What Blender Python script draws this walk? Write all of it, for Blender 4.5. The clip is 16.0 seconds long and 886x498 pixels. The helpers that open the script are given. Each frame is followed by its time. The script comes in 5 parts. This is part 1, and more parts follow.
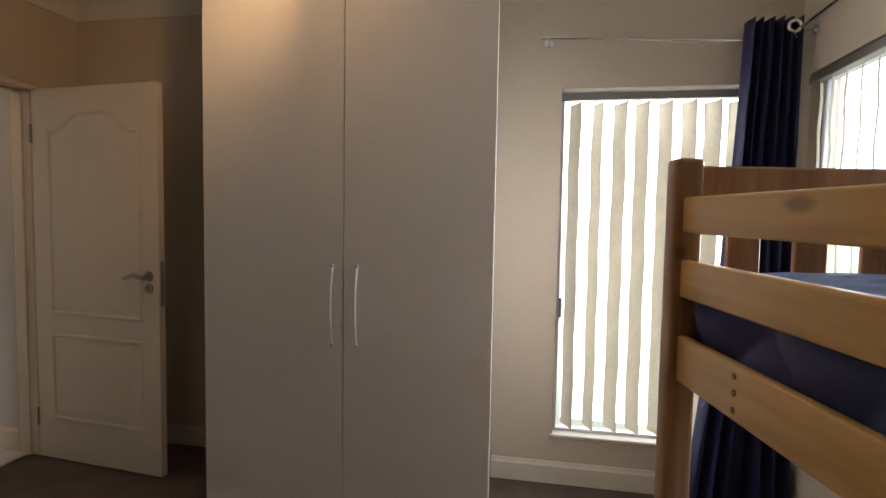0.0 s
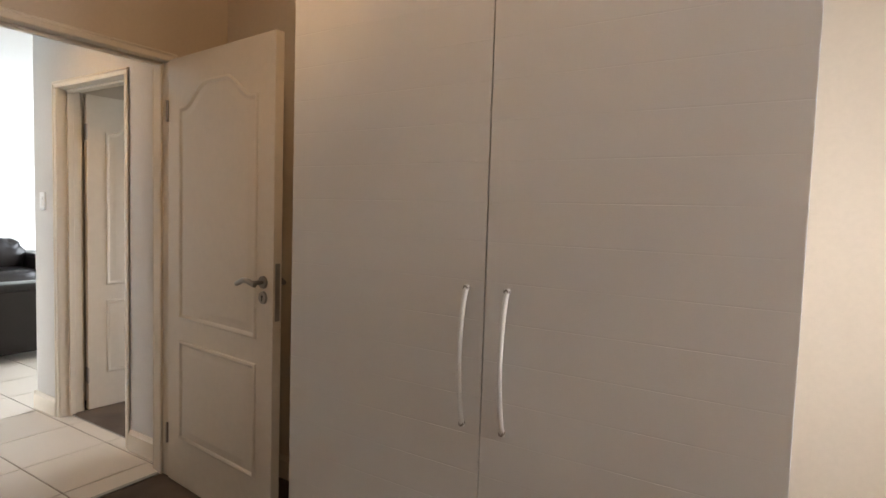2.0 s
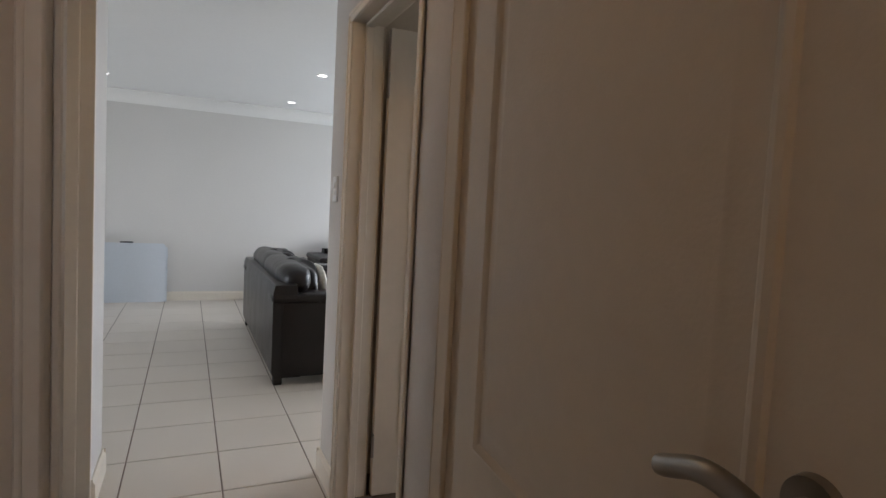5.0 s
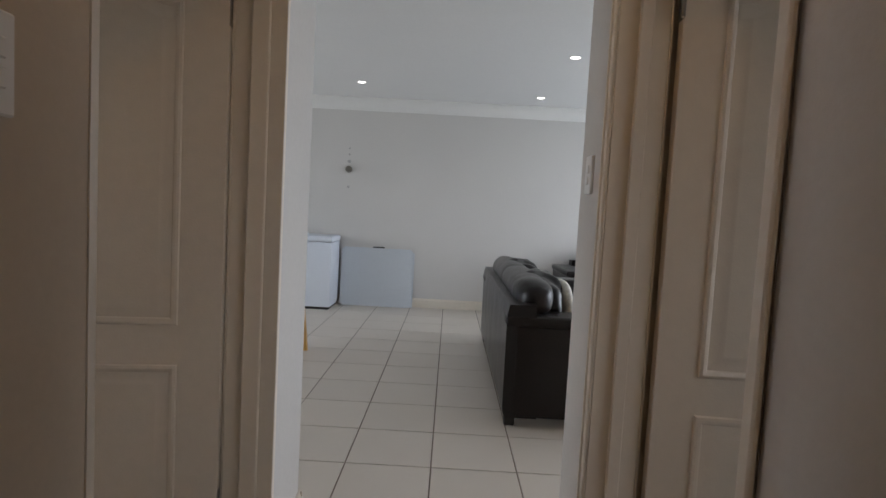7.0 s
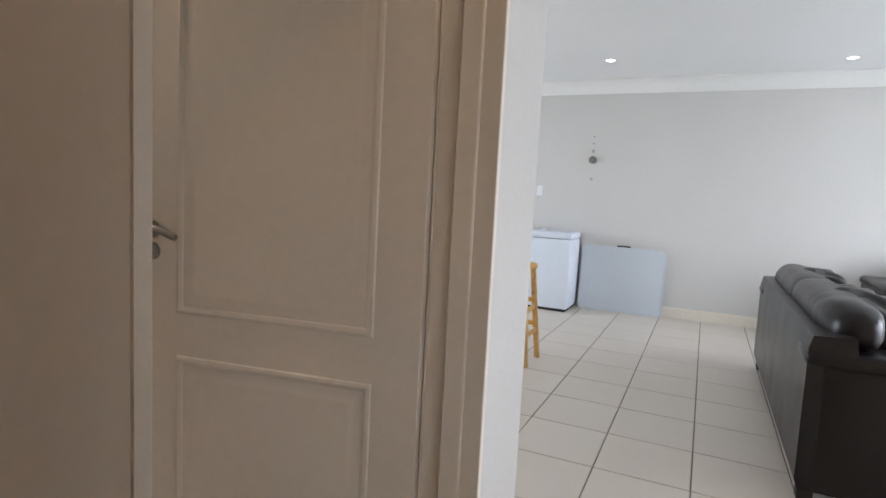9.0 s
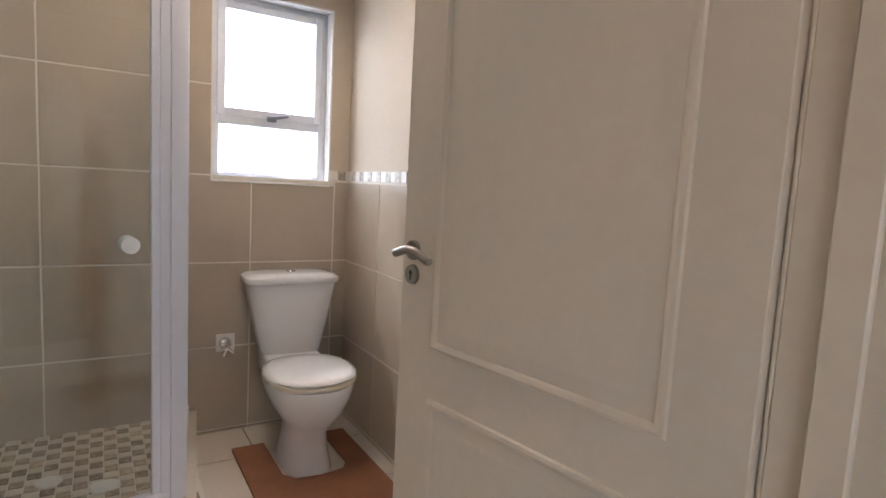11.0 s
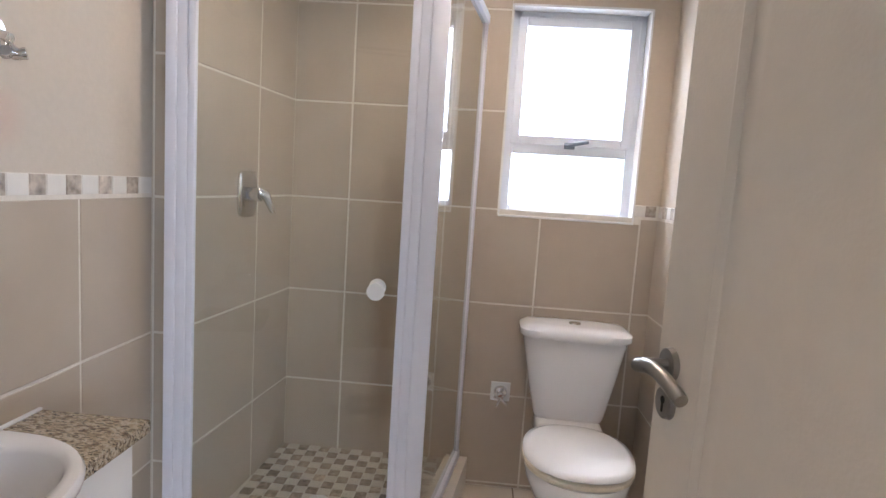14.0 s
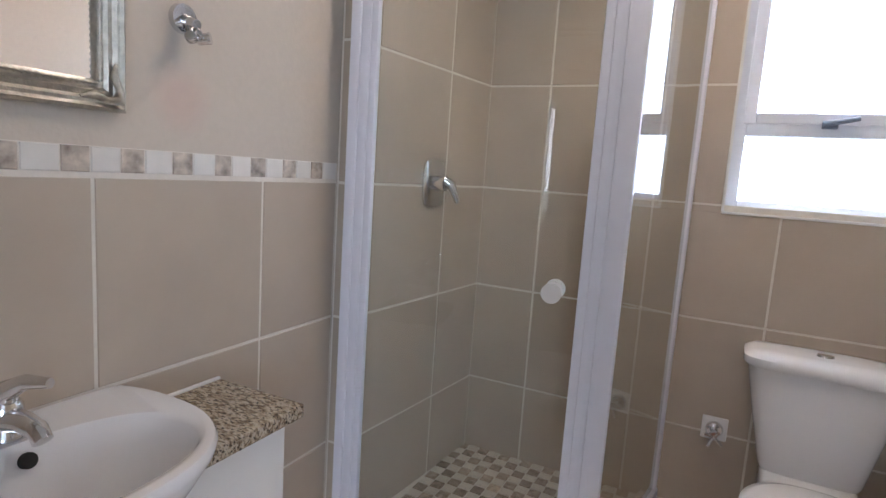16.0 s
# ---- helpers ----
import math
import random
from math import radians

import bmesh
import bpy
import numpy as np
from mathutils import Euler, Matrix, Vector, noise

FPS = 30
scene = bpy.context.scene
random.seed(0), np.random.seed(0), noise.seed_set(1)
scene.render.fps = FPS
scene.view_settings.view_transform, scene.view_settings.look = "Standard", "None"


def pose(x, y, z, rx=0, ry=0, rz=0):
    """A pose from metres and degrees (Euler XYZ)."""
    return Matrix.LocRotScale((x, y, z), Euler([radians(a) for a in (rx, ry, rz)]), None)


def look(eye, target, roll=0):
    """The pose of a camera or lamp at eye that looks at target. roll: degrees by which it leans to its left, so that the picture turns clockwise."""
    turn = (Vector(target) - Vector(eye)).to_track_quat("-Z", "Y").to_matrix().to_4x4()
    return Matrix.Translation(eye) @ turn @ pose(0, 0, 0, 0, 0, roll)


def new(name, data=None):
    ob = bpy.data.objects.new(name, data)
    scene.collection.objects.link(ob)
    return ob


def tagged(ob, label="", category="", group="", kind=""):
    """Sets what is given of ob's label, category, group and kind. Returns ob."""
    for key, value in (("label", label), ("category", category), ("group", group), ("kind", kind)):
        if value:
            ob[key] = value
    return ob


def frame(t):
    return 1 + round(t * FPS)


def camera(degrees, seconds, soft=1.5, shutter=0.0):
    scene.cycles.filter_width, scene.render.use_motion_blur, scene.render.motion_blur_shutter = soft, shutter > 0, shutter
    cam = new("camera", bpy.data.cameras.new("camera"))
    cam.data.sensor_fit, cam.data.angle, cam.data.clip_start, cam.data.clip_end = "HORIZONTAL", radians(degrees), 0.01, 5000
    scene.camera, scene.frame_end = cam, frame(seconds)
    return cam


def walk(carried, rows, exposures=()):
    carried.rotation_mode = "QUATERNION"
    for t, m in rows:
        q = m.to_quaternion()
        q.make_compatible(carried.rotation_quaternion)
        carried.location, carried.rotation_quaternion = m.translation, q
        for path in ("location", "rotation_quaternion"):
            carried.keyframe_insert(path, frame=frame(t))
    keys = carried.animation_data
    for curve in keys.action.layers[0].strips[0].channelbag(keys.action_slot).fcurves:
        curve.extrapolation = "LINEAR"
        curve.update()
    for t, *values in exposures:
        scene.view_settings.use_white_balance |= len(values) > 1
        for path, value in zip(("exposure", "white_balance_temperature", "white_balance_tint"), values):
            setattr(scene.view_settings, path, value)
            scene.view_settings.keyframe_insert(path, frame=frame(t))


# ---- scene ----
cam = camera(76.7, 16.0)
PATH = [
    (0, (-0.139, 0.112, 1.405), (-0.517, 2.072, 1.279), 1.0),
    (0.5, (-0.146, 0.301, 1.381), (-0.689, 2.222, 1.258), 1.1),
    (1, (-0.199, 0.55, 1.367), (-0.9, 2.419, 1.248), 1.4),
    (1.5, (-0.267, 0.826, 1.36), (-1.126, 2.628, 1.244), 1.6),
    (2, (-0.37, 1.114, 1.352), (-1.427, 2.807, 1.228), 1.8),
    (2.5, (-0.543, 1.394, 1.355), (-1.772, 2.967, 1.234), 2.0),
    (3, (-0.763, 1.64, 1.352), (-2.161, 3.066, 1.233), 2.1),
    (3.5, (-1.01, 1.838, 1.328), (-2.589, 3.061, 1.225), 2.3),
    (3.7, (-1.119, 1.894, 1.318), (-2.751, 3.045, 1.212), 2.4),
    (5.8, (-2.335, 2.271, 1.254), (-4.243, 2.855, 1.126), 3.1),
    (6, (-2.428, 2.283, 1.252), (-4.361, 2.777, 1.123), 3.1),
    (6.5, (-2.575, 2.317, 1.237), (-4.556, 2.555, 1.103), 3.2),
    (7, (-2.706, 2.367, 1.224), (-4.701, 2.348, 1.090), 3.1),
    (7.5, (-2.766, 2.387, 1.222), (-4.749, 2.167, 1.080), 3.1),
    (8, (-2.891, 2.374, 1.231), (-4.848, 1.997, 1.062), 3.0),
    (8.5, (-3.059, 2.35, 1.22), (-4.968, 1.782, 1.036), 2.9),
    (9, (-3.188, 2.297, 1.209), (-4.993, 1.458, 1.014), 3.0),
    (9.5, (-3.324, 2.252, 1.207), (-4.978, 1.147, 0.998), 3.3),
    (10, (-3.431, 2.199, 1.19), (-4.909, 0.867, 0.986), 3.0),
    (12.3, (-3.795, 1.986, 1.266), (-4.325, 0.071, 1.039), 3.5),
    (12.5, (-3.814, 1.968, 1.266), (-4.29, 0.038, 1.042), 3.5),
    (13, (-3.865, 1.889, 1.285), (-4.145, -0.078, 1.059), 3.6),
    (13.5, (-3.922, 1.814, 1.297), (-3.982, -0.172, 1.07), 3.6),
    (14, (-3.986, 1.724, 1.317), (-3.854, -0.259, 1.091), 3.7),
    (14.5, (-4.047, 1.653, 1.331), (-3.696, -0.303, 1.103), 3.6),
    (15, (-4.057, 1.58, 1.323), (-3.488, -0.324, 1.094), 3.6),
    (15.5, (-4.053, 1.529, 1.299), (-3.317, -0.315, 1.056), 3.7),
    (16, (-4.051, 1.504, 1.281), (-3.178, -0.275, 1.01), 3.8),
]
walk(cam, [(t, look(eye, target, roll)) for t, eye, target, roll in PATH], [(0, -0.06, 6500, 11), (0.5, 0.1, 6500, 11), (1, 0.28, 6500, 11), (1.5, 0.52, 6500, 11), (2, 0.66, 6520, 12), (2.5, 0.56, 6550, 12), (3, 0.3, 6550, 13), (3.7, -0.1, 6500, 14), (5.8, -0.95, 6450, 16), (6.5, -1.1, 6450, 16), (7.5, -0.76, 6450, 16), (8.5, -0.35, 6400, 16), (9, -0.15, 6370, 16), (10, 0.1, 6250, 15), (12.5, 0.28, 6060, 15), (14, 0.46, 5820, 15), (16, 0.18, 5600, 15)])

# ---------- world, sun, large lights ----------
world = bpy.data.worlds.new("world")
scene.world = world
world.use_nodes = True
wn = world.node_tree.nodes
sky = wn.new("ShaderNodeTexSky")
sky.sky_type = "NISHITA"
sky.sun_disc = False
sky.sun_elevation = radians(52)
sky.sun_rotation = radians(200)
wn["Background"].inputs["Strength"].default_value = 0.15
world.node_tree.links.new(sky.outputs["Color"], wn["Background"].inputs["Color"])


def lamp(name, kind, m, energy, color, size=0.1, size_y=0.0):
    data = bpy.data.lights.new(name, kind)
    data.energy, data.color = energy, color
    if kind == "AREA":
        data.shape = "RECTANGLE" if size_y else "SQUARE"
        data.size = size
        if size_y:
            data.size_y = size_y
    elif kind == "SUN":
        data.angle = size
    else:
        data.shadow_soft_size = size
    ob = new(name, data)
    ob.matrix_world = m
    return ob


DAY = (0.95, 0.96, 1.0)
LIVING_DAY = (0.73, 0.87, 1.0)
WARM = (1.0, 0.60, 0.28)
lamp("sun", "SUN", pose(0, 0, 8, 38, 0, 200 - 180), 2.5, (1.0, 0.96, 0.9), radians(6))
# daylight in the window openings (they look inwards)
lamp("daylight_bedroom_north", "AREA", look((0.36, 3.18, 1.15), (0.3, 0, 0.9)), 14, DAY, 0.85, 1.75)
lamp("daylight_bedroom_east", "AREA", look((0.93, 2.13, 1.41), (-2, 0.85, 1.0)), 34, DAY, 1.55, 0.95).data.spread = radians(134)
lamp("daylight_room", "AREA", look((-2.6, 5.38, 1.5), (-3.6, 2.9, 1.0)), 6, DAY, 1.4, 1.2)
lamp("daylight_bath", "AREA", look((-4.33, -1.0, 1.70), (-4.15, 2, 0.9)), 17, (0.76, 0.88, 1.0), 0.66, 0.95)
lamp("daylight_living_north", "AREA", look((-7.4, 6.28, 1.25), (-7.4, 0, 0.9)), 116, LIVING_DAY, 3.4, 2.0)
lamp("daylight_living_south", "AREA", look((-7.4, -3.28, 1.25), (-7.4, 2, 0.9)), 80, LIVING_DAY, 3.0, 2.0)

# ---------- materials ----------


def material(name, base, rough=0.6, metal=0.0, spread=0.06, grain=40.0, bump=0.0, bump_scale=200.0, stain=2.0, tint=None, spec=None, coat=0.0):
    mat = bpy.data.materials.new(name)
    mat.use_nodes = True
    n, l = mat.node_tree.nodes, mat.node_tree.links
    b = n["Principled BSDF"]
    b.inputs["Roughness"].default_value = rough
    b.inputs["Metallic"].default_value = metal
    if spec is not None:
        b.inputs["Specular IOR Level"].default_value = spec
    b.inputs["Coat Weight"].default_value = coat
    co = n.new("ShaderNodeTexCoord")
    big, small = n.new("ShaderNodeTexNoise"), n.new("ShaderNodeTexNoise")
    big.inputs["Scale"].default_value, small.inputs["Scale"].default_value = stain, grain
    big.inputs["Detail"].default_value = 4
    small.inputs["Detail"].default_value = 6
    l.new(co.outputs["Object"], big.inputs["Vector"])
    l.new(co.outputs["Object"], small.inputs["Vector"])
    mix = n.new("ShaderNodeMath")
    mix.operation = "ADD"
    l.new(big.outputs["Fac"], mix.inputs[0])
    l.new(small.outputs["Fac"], mix.inputs[1])
    ramp = n.new("ShaderNodeValToRGB")
    lo = [c * (1 - spread) for c in base]
    hi = [min(1.0, c * (1 + spread)) for c in (tint or base)]
    ramp.color_ramp.elements[0].color = (*lo, 1)
    ramp.color_ramp.elements[1].color = (*hi, 1)
    ramp.color_ramp.elements[0].position, ramp.color_ramp.elements[1].position = 0.35, 0.65
    half = n.new("ShaderNodeMath")
    half.operation = "MULTIPLY"
    half.inputs[1].default_value = 0.5
    l.new(mix.outputs[0], half.inputs[0])
    l.new(half.outputs[0], ramp.inputs["Fac"])
    l.new(ramp.outputs["Color"], b.inputs["Base Color"])
    vary = n.new("ShaderNodeMath")
    vary.operation = "MULTIPLY_ADD"
    vary.inputs[1].default_value, vary.inputs[2].default_value = 0.16, rough - 0.08
    l.new(big.outputs["Fac"], vary.inputs[0])
    l.new(vary.outputs[0], b.inputs["Roughness"])
    if bump:
        bn, bt = n.new("ShaderNodeBump"), n.new("ShaderNodeTexNoise")
        bt.inputs["Scale"].default_value = bump_scale
        bt.inputs["Detail"].default_value = 3
        l.new(co.outputs["Object"], bt.inputs["Vector"])
        l.new(bt.outputs["Fac"], bn.inputs["Height"])
        bn.inputs["Strength"].default_value, bn.inputs["Distance"].default_value = bump, 0.004
        l.new(bn.outputs["Normal"], b.inputs["Normal"])
    return mat


def softly(mat, low, high):
    """A soft cloudy run between two close colours, with an even gloss."""
    n, l = mat.node_tree.nodes, mat.node_tree.links
    b = n["Principled BSDF"]
    for socket in ("Base Color", "Roughness"):
        l.remove(b.inputs[socket].links[0])
    mx = n.new("ShaderNodeMix")
    mx.data_type = "RGBA"
    mx.inputs["A"].default_value, mx.inputs["B"].default_value = (*low, 1), (*high, 1)
    clouds = next(k for k in n if k.bl_idname == "ShaderNodeTexNoise")
    l.new(clouds.outputs["Fac"], mx.inputs["Factor"])
    l.new(mx.outputs["Result"], b.inputs["Base Color"])
    return mat


def per_piece(mat, amount):
    """Lets each piece of a set differ a little in tone."""
    n, l = mat.node_tree.nodes, mat.node_tree.links
    b = n["Principled BSDF"]
    source = b.inputs["Base Color"].links[0].from_socket
    info, ramp, mul = n.new("ShaderNodeObjectInfo"), n.new("ShaderNodeMapRange"), n.new("ShaderNodeMix")
    mul.data_type, mul.blend_type = "RGBA", "MULTIPLY"
    mul.inputs["Factor"].default_value = 1.0
    ramp.inputs["To Min"].default_value, ramp.inputs["To Max"].default_value = 1 - amount, 1.0
    # every piece shows another stretch of the pattern
    shift, far = n.new("ShaderNodeVectorMath"), n.new("ShaderNodeMath")
    shift.operation, far.operation = "ADD", "MULTIPLY"
    far.inputs[1].default_value = 37.0
    l.new(info.outputs["Random"], far.inputs[0])
    l.new(far.outputs[0], shift.inputs[1])
    coords = next(k for k in n if k.bl_idname == "ShaderNodeTexCoord")
    l.new(coords.outputs["Object"], shift.inputs[0])
    for tex in [k for k in n if k.bl_idname == "ShaderNodeTexNoise"]:
        l.new(shift.outputs["Vector"], tex.inputs["Vector"])
    l.new(info.outputs["Random"], ramp.inputs["Value"])
    l.new(source, mul.inputs["A"])
    l.new(ramp.outputs["Result"], mul.inputs["B"])
    l.new(mul.outputs["Result"], b.inputs["Base Color"])
    return mat


def glowing(name, color, strength):
    mat = bpy.data.materials.new(name)
    mat.use_nodes = True
    b = mat.node_tree.nodes["Principled BSDF"]
    b.inputs["Base Color"].default_value = (*color, 1)
    b.inputs["Emission Color"].default_value = (*color, 1)
    b.inputs["Emission Strength"].default_value = strength
    return mat


def glassy(name, color=(0.95, 0.98, 0.97), rough=0.0):
    mat = bpy.data.materials.new(name)
    mat.use_nodes = True
    b = mat.node_tree.nodes["Principled BSDF"]
    b.inputs["Base Color"].default_value = (*color, 1)
    b.inputs["Transmission Weight"].default_value = 1.0
    b.inputs["Roughness"].default_value = rough
    b.inputs["IOR"].default_value = 1.45
    return mat


def translucent(mat, amount, color):
    n, l = mat.node_tree.nodes, mat.node_tree.links
    b, out = n["Principled BSDF"], n["Material Output"]
    t, m = n.new("ShaderNodeBsdfTranslucent"), n.new("ShaderNodeMixShader")
    t.inputs["Color"].default_value = (*color, 1)
    m.inputs["Fac"].default_value = amount
    l.new(b.outputs["BSDF"], m.inputs[1])
    l.new(t.outputs["BSDF"], m.inputs[2])
    l.new(m.outputs["Shader"], out.inputs["Surface"])
    return mat


def wood(name, pale, dark, axis_scale=(2.0, 22.0, 22.0), rough=0.42, knots=True):
    mat = material(name, pale, rough, 0, 0.08, 60, 0.15, 300, 3)
    n, l = mat.node_tree.nodes, mat.node_tree.links
    b = n["Principled BSDF"]
    co, mp, wave = n.new("ShaderNodeTexCoord"), n.new("ShaderNodeMapping"), n.new("ShaderNodeTexNoise")
    mp.inputs["Scale"].default_value = axis_scale
    wave.inputs["Scale"].default_value, wave.inputs["Detail"].default_value, wave.inputs["Distortion"].default_value = 1.6, 5, 0.6
    ramp = n.new("ShaderNodeValToRGB")
    ramp.color_ramp.elements[0].color, ramp.color_ramp.elements[1].color = (*dark, 1), (*pale, 1)
    ramp.color_ramp.elements[0].position, ramp.color_ramp.elements[1].position = 0.32, 0.6
    l.new(co.outputs["Object"], mp.inputs["Vector"])
    l.new(mp.outputs["Vector"], wave.inputs["Vector"])
    l.new(wave.outputs["Fac"], ramp.inputs["Fac"])
    last = ramp.outputs["Color"]
    if knots:
        vor, kr, mx = n.new("ShaderNodeTexVoronoi"), n.new("ShaderNodeValToRGB"), n.new("ShaderNodeMix")
        km = n.new("ShaderNodeMapping")
        km.inputs["Scale"].default_value = (2.2, 6.0, 6.0)
        vor.inputs["Scale"].default_value = 1.0
        l.new(co.outputs["Object"], km.inputs["Vector"])
        l.new(km.outputs["Vector"], vor.inputs["Vector"])
        l.new(vor.outputs["Distance"], kr.inputs["Fac"])
        kr.color_ramp.elements[0].position, kr.color_ramp.elements[1].position = 0.05, 0.11
        kr.color_ramp.elements[0].color, kr.color_ramp.elements[1].color = (0.8, 0.8, 0.8, 1), (0, 0, 0, 1)
        mx.data_type = "RGBA"
        l.new(kr.outputs["Color"], mx.inputs["Factor"])
        l.new(last, mx.inputs["A"])
        mx.inputs["B"].default_value = (*[c * 0.5 for c in dark], 1)
        last = mx.outputs["Result"]
    l.new(last, b.inputs["Base Color"])
    return mat


PAINT = material("beige_wall_paint", (0.60, 0.515, 0.412), 0.75, 0, 0.03, 60, 0.05, 120, 1.2)
PAINT_BATH = material("beige_bathroom_paint", (0.60, 0.54, 0.46), 0.75, 0, 0.03, 60, 0.12, 120, 1.2)


def faint_stain(mat, centre, radius, color):
    """One soft stain on the paint, round a point of the wall."""
    n, l = mat.node_tree.nodes, mat.node_tree.links
    b = n["Principled BSDF"]
    source = b.inputs["Base Color"].links[0].from_socket
    co, away, size, ramp, mx = n.new("ShaderNodeTexCoord"), n.new("ShaderNodeVectorMath"), n.new("ShaderNodeVectorMath"), n.new("ShaderNodeMapRange"), n.new("ShaderNodeMix")
    away.operation, size.operation = "SUBTRACT", "LENGTH"
    away.inputs[1].default_value = centre
    mx.data_type = "RGBA"
    ramp.inputs["From Min"].default_value, ramp.inputs["From Max"].default_value = radius * 0.35, radius
    ramp.inputs["To Min"].default_value, ramp.inputs["To Max"].default_value = 0.35, 0.0
    mx.inputs["B"].default_value = (*color, 1)
    l.new(co.outputs["Object"], away.inputs[0])
    l.new(away.outputs["Vector"], size.inputs[0])
    l.new(size.outputs["Value"], ramp.inputs["Value"])
    l.new(ramp.outputs["Result"], mx.inputs["Factor"])
    l.new(source, mx.inputs["A"])
    l.new(mx.outputs["Result"], b.inputs["Base Color"])


faint_stain(PAINT_BATH, (-3.022, 0.68, 1.395), 0.085, (0.62, 0.40, 0.34))
PAINT_LIVING = material("pale_grey_wall_paint", (0.61, 0.59, 0.56), 0.75, 0, 0.03, 60, 0.12, 120, 1.2)
CEILING = material("white_ceiling_paint", (0.80, 0.80, 0.79), 0.85, 0, 0.02, 50, 0.05, 90, 1.0)
CORNICE = material("white_cornice_plaster", (0.78, 0.77, 0.74), 0.7, 0, 0.02, 50)
GLOSS_WHITE = material("cream_gloss_door_paint", (0.71, 0.64, 0.54), 0.38, 0, 0.03, 30, 0.10, 160, 1.5)
TRIM_WHITE = material("white_trim_paint", (0.74, 0.675, 0.575), 0.42, 0, 0.03, 30, 0.10, 160, 1.5)
MELAMINE = material("white_melamine_board", (0.73, 0.71, 0.675), 0.48, 0, 0.015, 12, 0.06, 260, 0.8)
CARPET = material("brown_carpet_pile", (0.125, 0.092, 0.070), 0.95, 0, 0.35, 260, 0.9, 420, 5)
FLOOR_TILE = per_piece(softly(material("cream_floor_tile", (0.66, 0.595, 0.52), 0.42, 0, 0.02, 16, 0.0, 30, 2.5), (0.64, 0.58, 0.505), (0.70, 0.635, 0.56)), 0.035)
KERB = material("cream_kerb_tile", (0.64, 0.58, 0.50), 0.35, 0, 0.04, 30, 0.0, 30, 5.0)
GROUT = material("brown_grout", (0.25, 0.20, 0.16), 0.9, 0, 0.2, 60)
WALL_TILE = per_piece(softly(material("beige_stone_look_wall_tile", (0.47, 0.395, 0.31), 0.28, 0, 0.012, 9, 0.0, 18, 4.0), (0.42, 0.355, 0.28), (0.58, 0.50, 0.40)), 0.05)


def water_marks(mat, centre, reach, color, amount):
    """One brown streak of hard water on the tiles, at its place in the room."""
    n, l = mat.node_tree.nodes, mat.node_tree.links
    b = n["Principled BSDF"]
    source = b.inputs["Base Color"].links[0].from_socket
    geo, away, ramp, mx = n.new("ShaderNodeNewGeometry"), n.new("ShaderNodeVectorMath"), n.new("ShaderNodeMapRange"), n.new("ShaderNodeMix")
    shrink, length, wobble, rough = n.new("ShaderNodeVectorMath"), n.new("ShaderNodeVectorMath"), n.new("ShaderNodeTexNoise"), n.new("ShaderNodeMath")
    away.operation, shrink.operation, length.operation, rough.operation = "SUBTRACT", "DIVIDE", "LENGTH", "MULTIPLY_ADD"
    away.inputs[1].default_value, shrink.inputs[1].default_value = centre, reach
    wobble.inputs["Scale"].default_value = 9.0
    rough.inputs[1].default_value = 0.7
    ramp.inputs["From Min"].default_value, ramp.inputs["From Max"].default_value = 0.55, 1.35
    ramp.inputs["To Min"].default_value, ramp.inputs["To Max"].default_value = amount, 0.0
    mx.data_type = "RGBA"
    mx.inputs["B"].default_value = (*color, 1)
    l.new(geo.outputs["Position"], away.inputs[0])
    l.new(away.outputs["Vector"], shrink.inputs[0])
    l.new(shrink.outputs["Vector"], length.inputs[0])
    l.new(geo.outputs["Position"], wobble.inputs["Vector"])
    l.new(wobble.outputs["Fac"], rough.inputs[0])
    l.new(length.outputs["Value"], rough.inputs[2])
    l.new(rough.outputs[0], ramp.inputs["Value"])
    l.new(ramp.outputs["Result"], mx.inputs["Factor"])
    l.new(source, mx.inputs["A"])
    l.new(mx.outputs["Result"], b.inputs["Base Color"])
    return mat


water_marks(WALL_TILE, (-3.60, -0.65, 0.70), (0.09, 0.10, 0.85), (0.27, 0.17, 0.095), 0.55)
GROUT_WHITE = material("white_wall_grout", (0.74, 0.70, 0.63), 0.85, 0, 0.06, 60)
MARBLE_WHITE = per_piece(material("white_marble_mosaic", (0.80, 0.775, 0.73), 0.32, 0, 0.05, 30), 0.1)
MOSAIC_CREAM = per_piece(material("cream_floor_mosaic", (0.70, 0.65, 0.57), 0.32, 0, 0.08, 30), 0.12)
MARBLE_BROWN = per_piece(material("brown_marble_mosaic", (0.26, 0.19, 0.13), 0.34, 0, 0.4, 50, tint=(0.50, 0.41, 0.32)), 0.35)
MARBLE_MOTTLED = per_piece(material("mottled_beige_marble", (0.33, 0.27, 0.215), 0.34, 0, 0.35, 38, stain=22.0, tint=(0.60, 0.53, 0.45)), 0.15)
CHROME = material("chrome", (0.75, 0.75, 0.76), 0.14, 1.0, 0.02, 30)
STEEL = material("brushed_steel", (0.34, 0.32, 0.29), 0.32, 1.0, 0.05, 90)
SATIN = material("satin_aluminium", (0.74, 0.73, 0.70), 0.36, 0.25, 0.03, 60)
ALU_GREY = material("lavender_grey_aluminium", (0.76, 0.79, 0.86), 0.4, 0, 0.02, 30)
RAIL_GREY = material("grey_anodised_headrail", (0.30, 0.29, 0.27), 0.4, 0.6, 0.04, 60)
DARK = material("dark_gap", (0.02, 0.018, 0.016), 0.8)
ALU_WHITE = material("white_powder_coated_aluminium", (0.79, 0.80, 0.88), 0.35, 0, 0.02, 30)
PORCELAIN = material("white_porcelain", (0.80, 0.79, 0.79), 0.10, 0, 0.01, 5, coat=0.3)
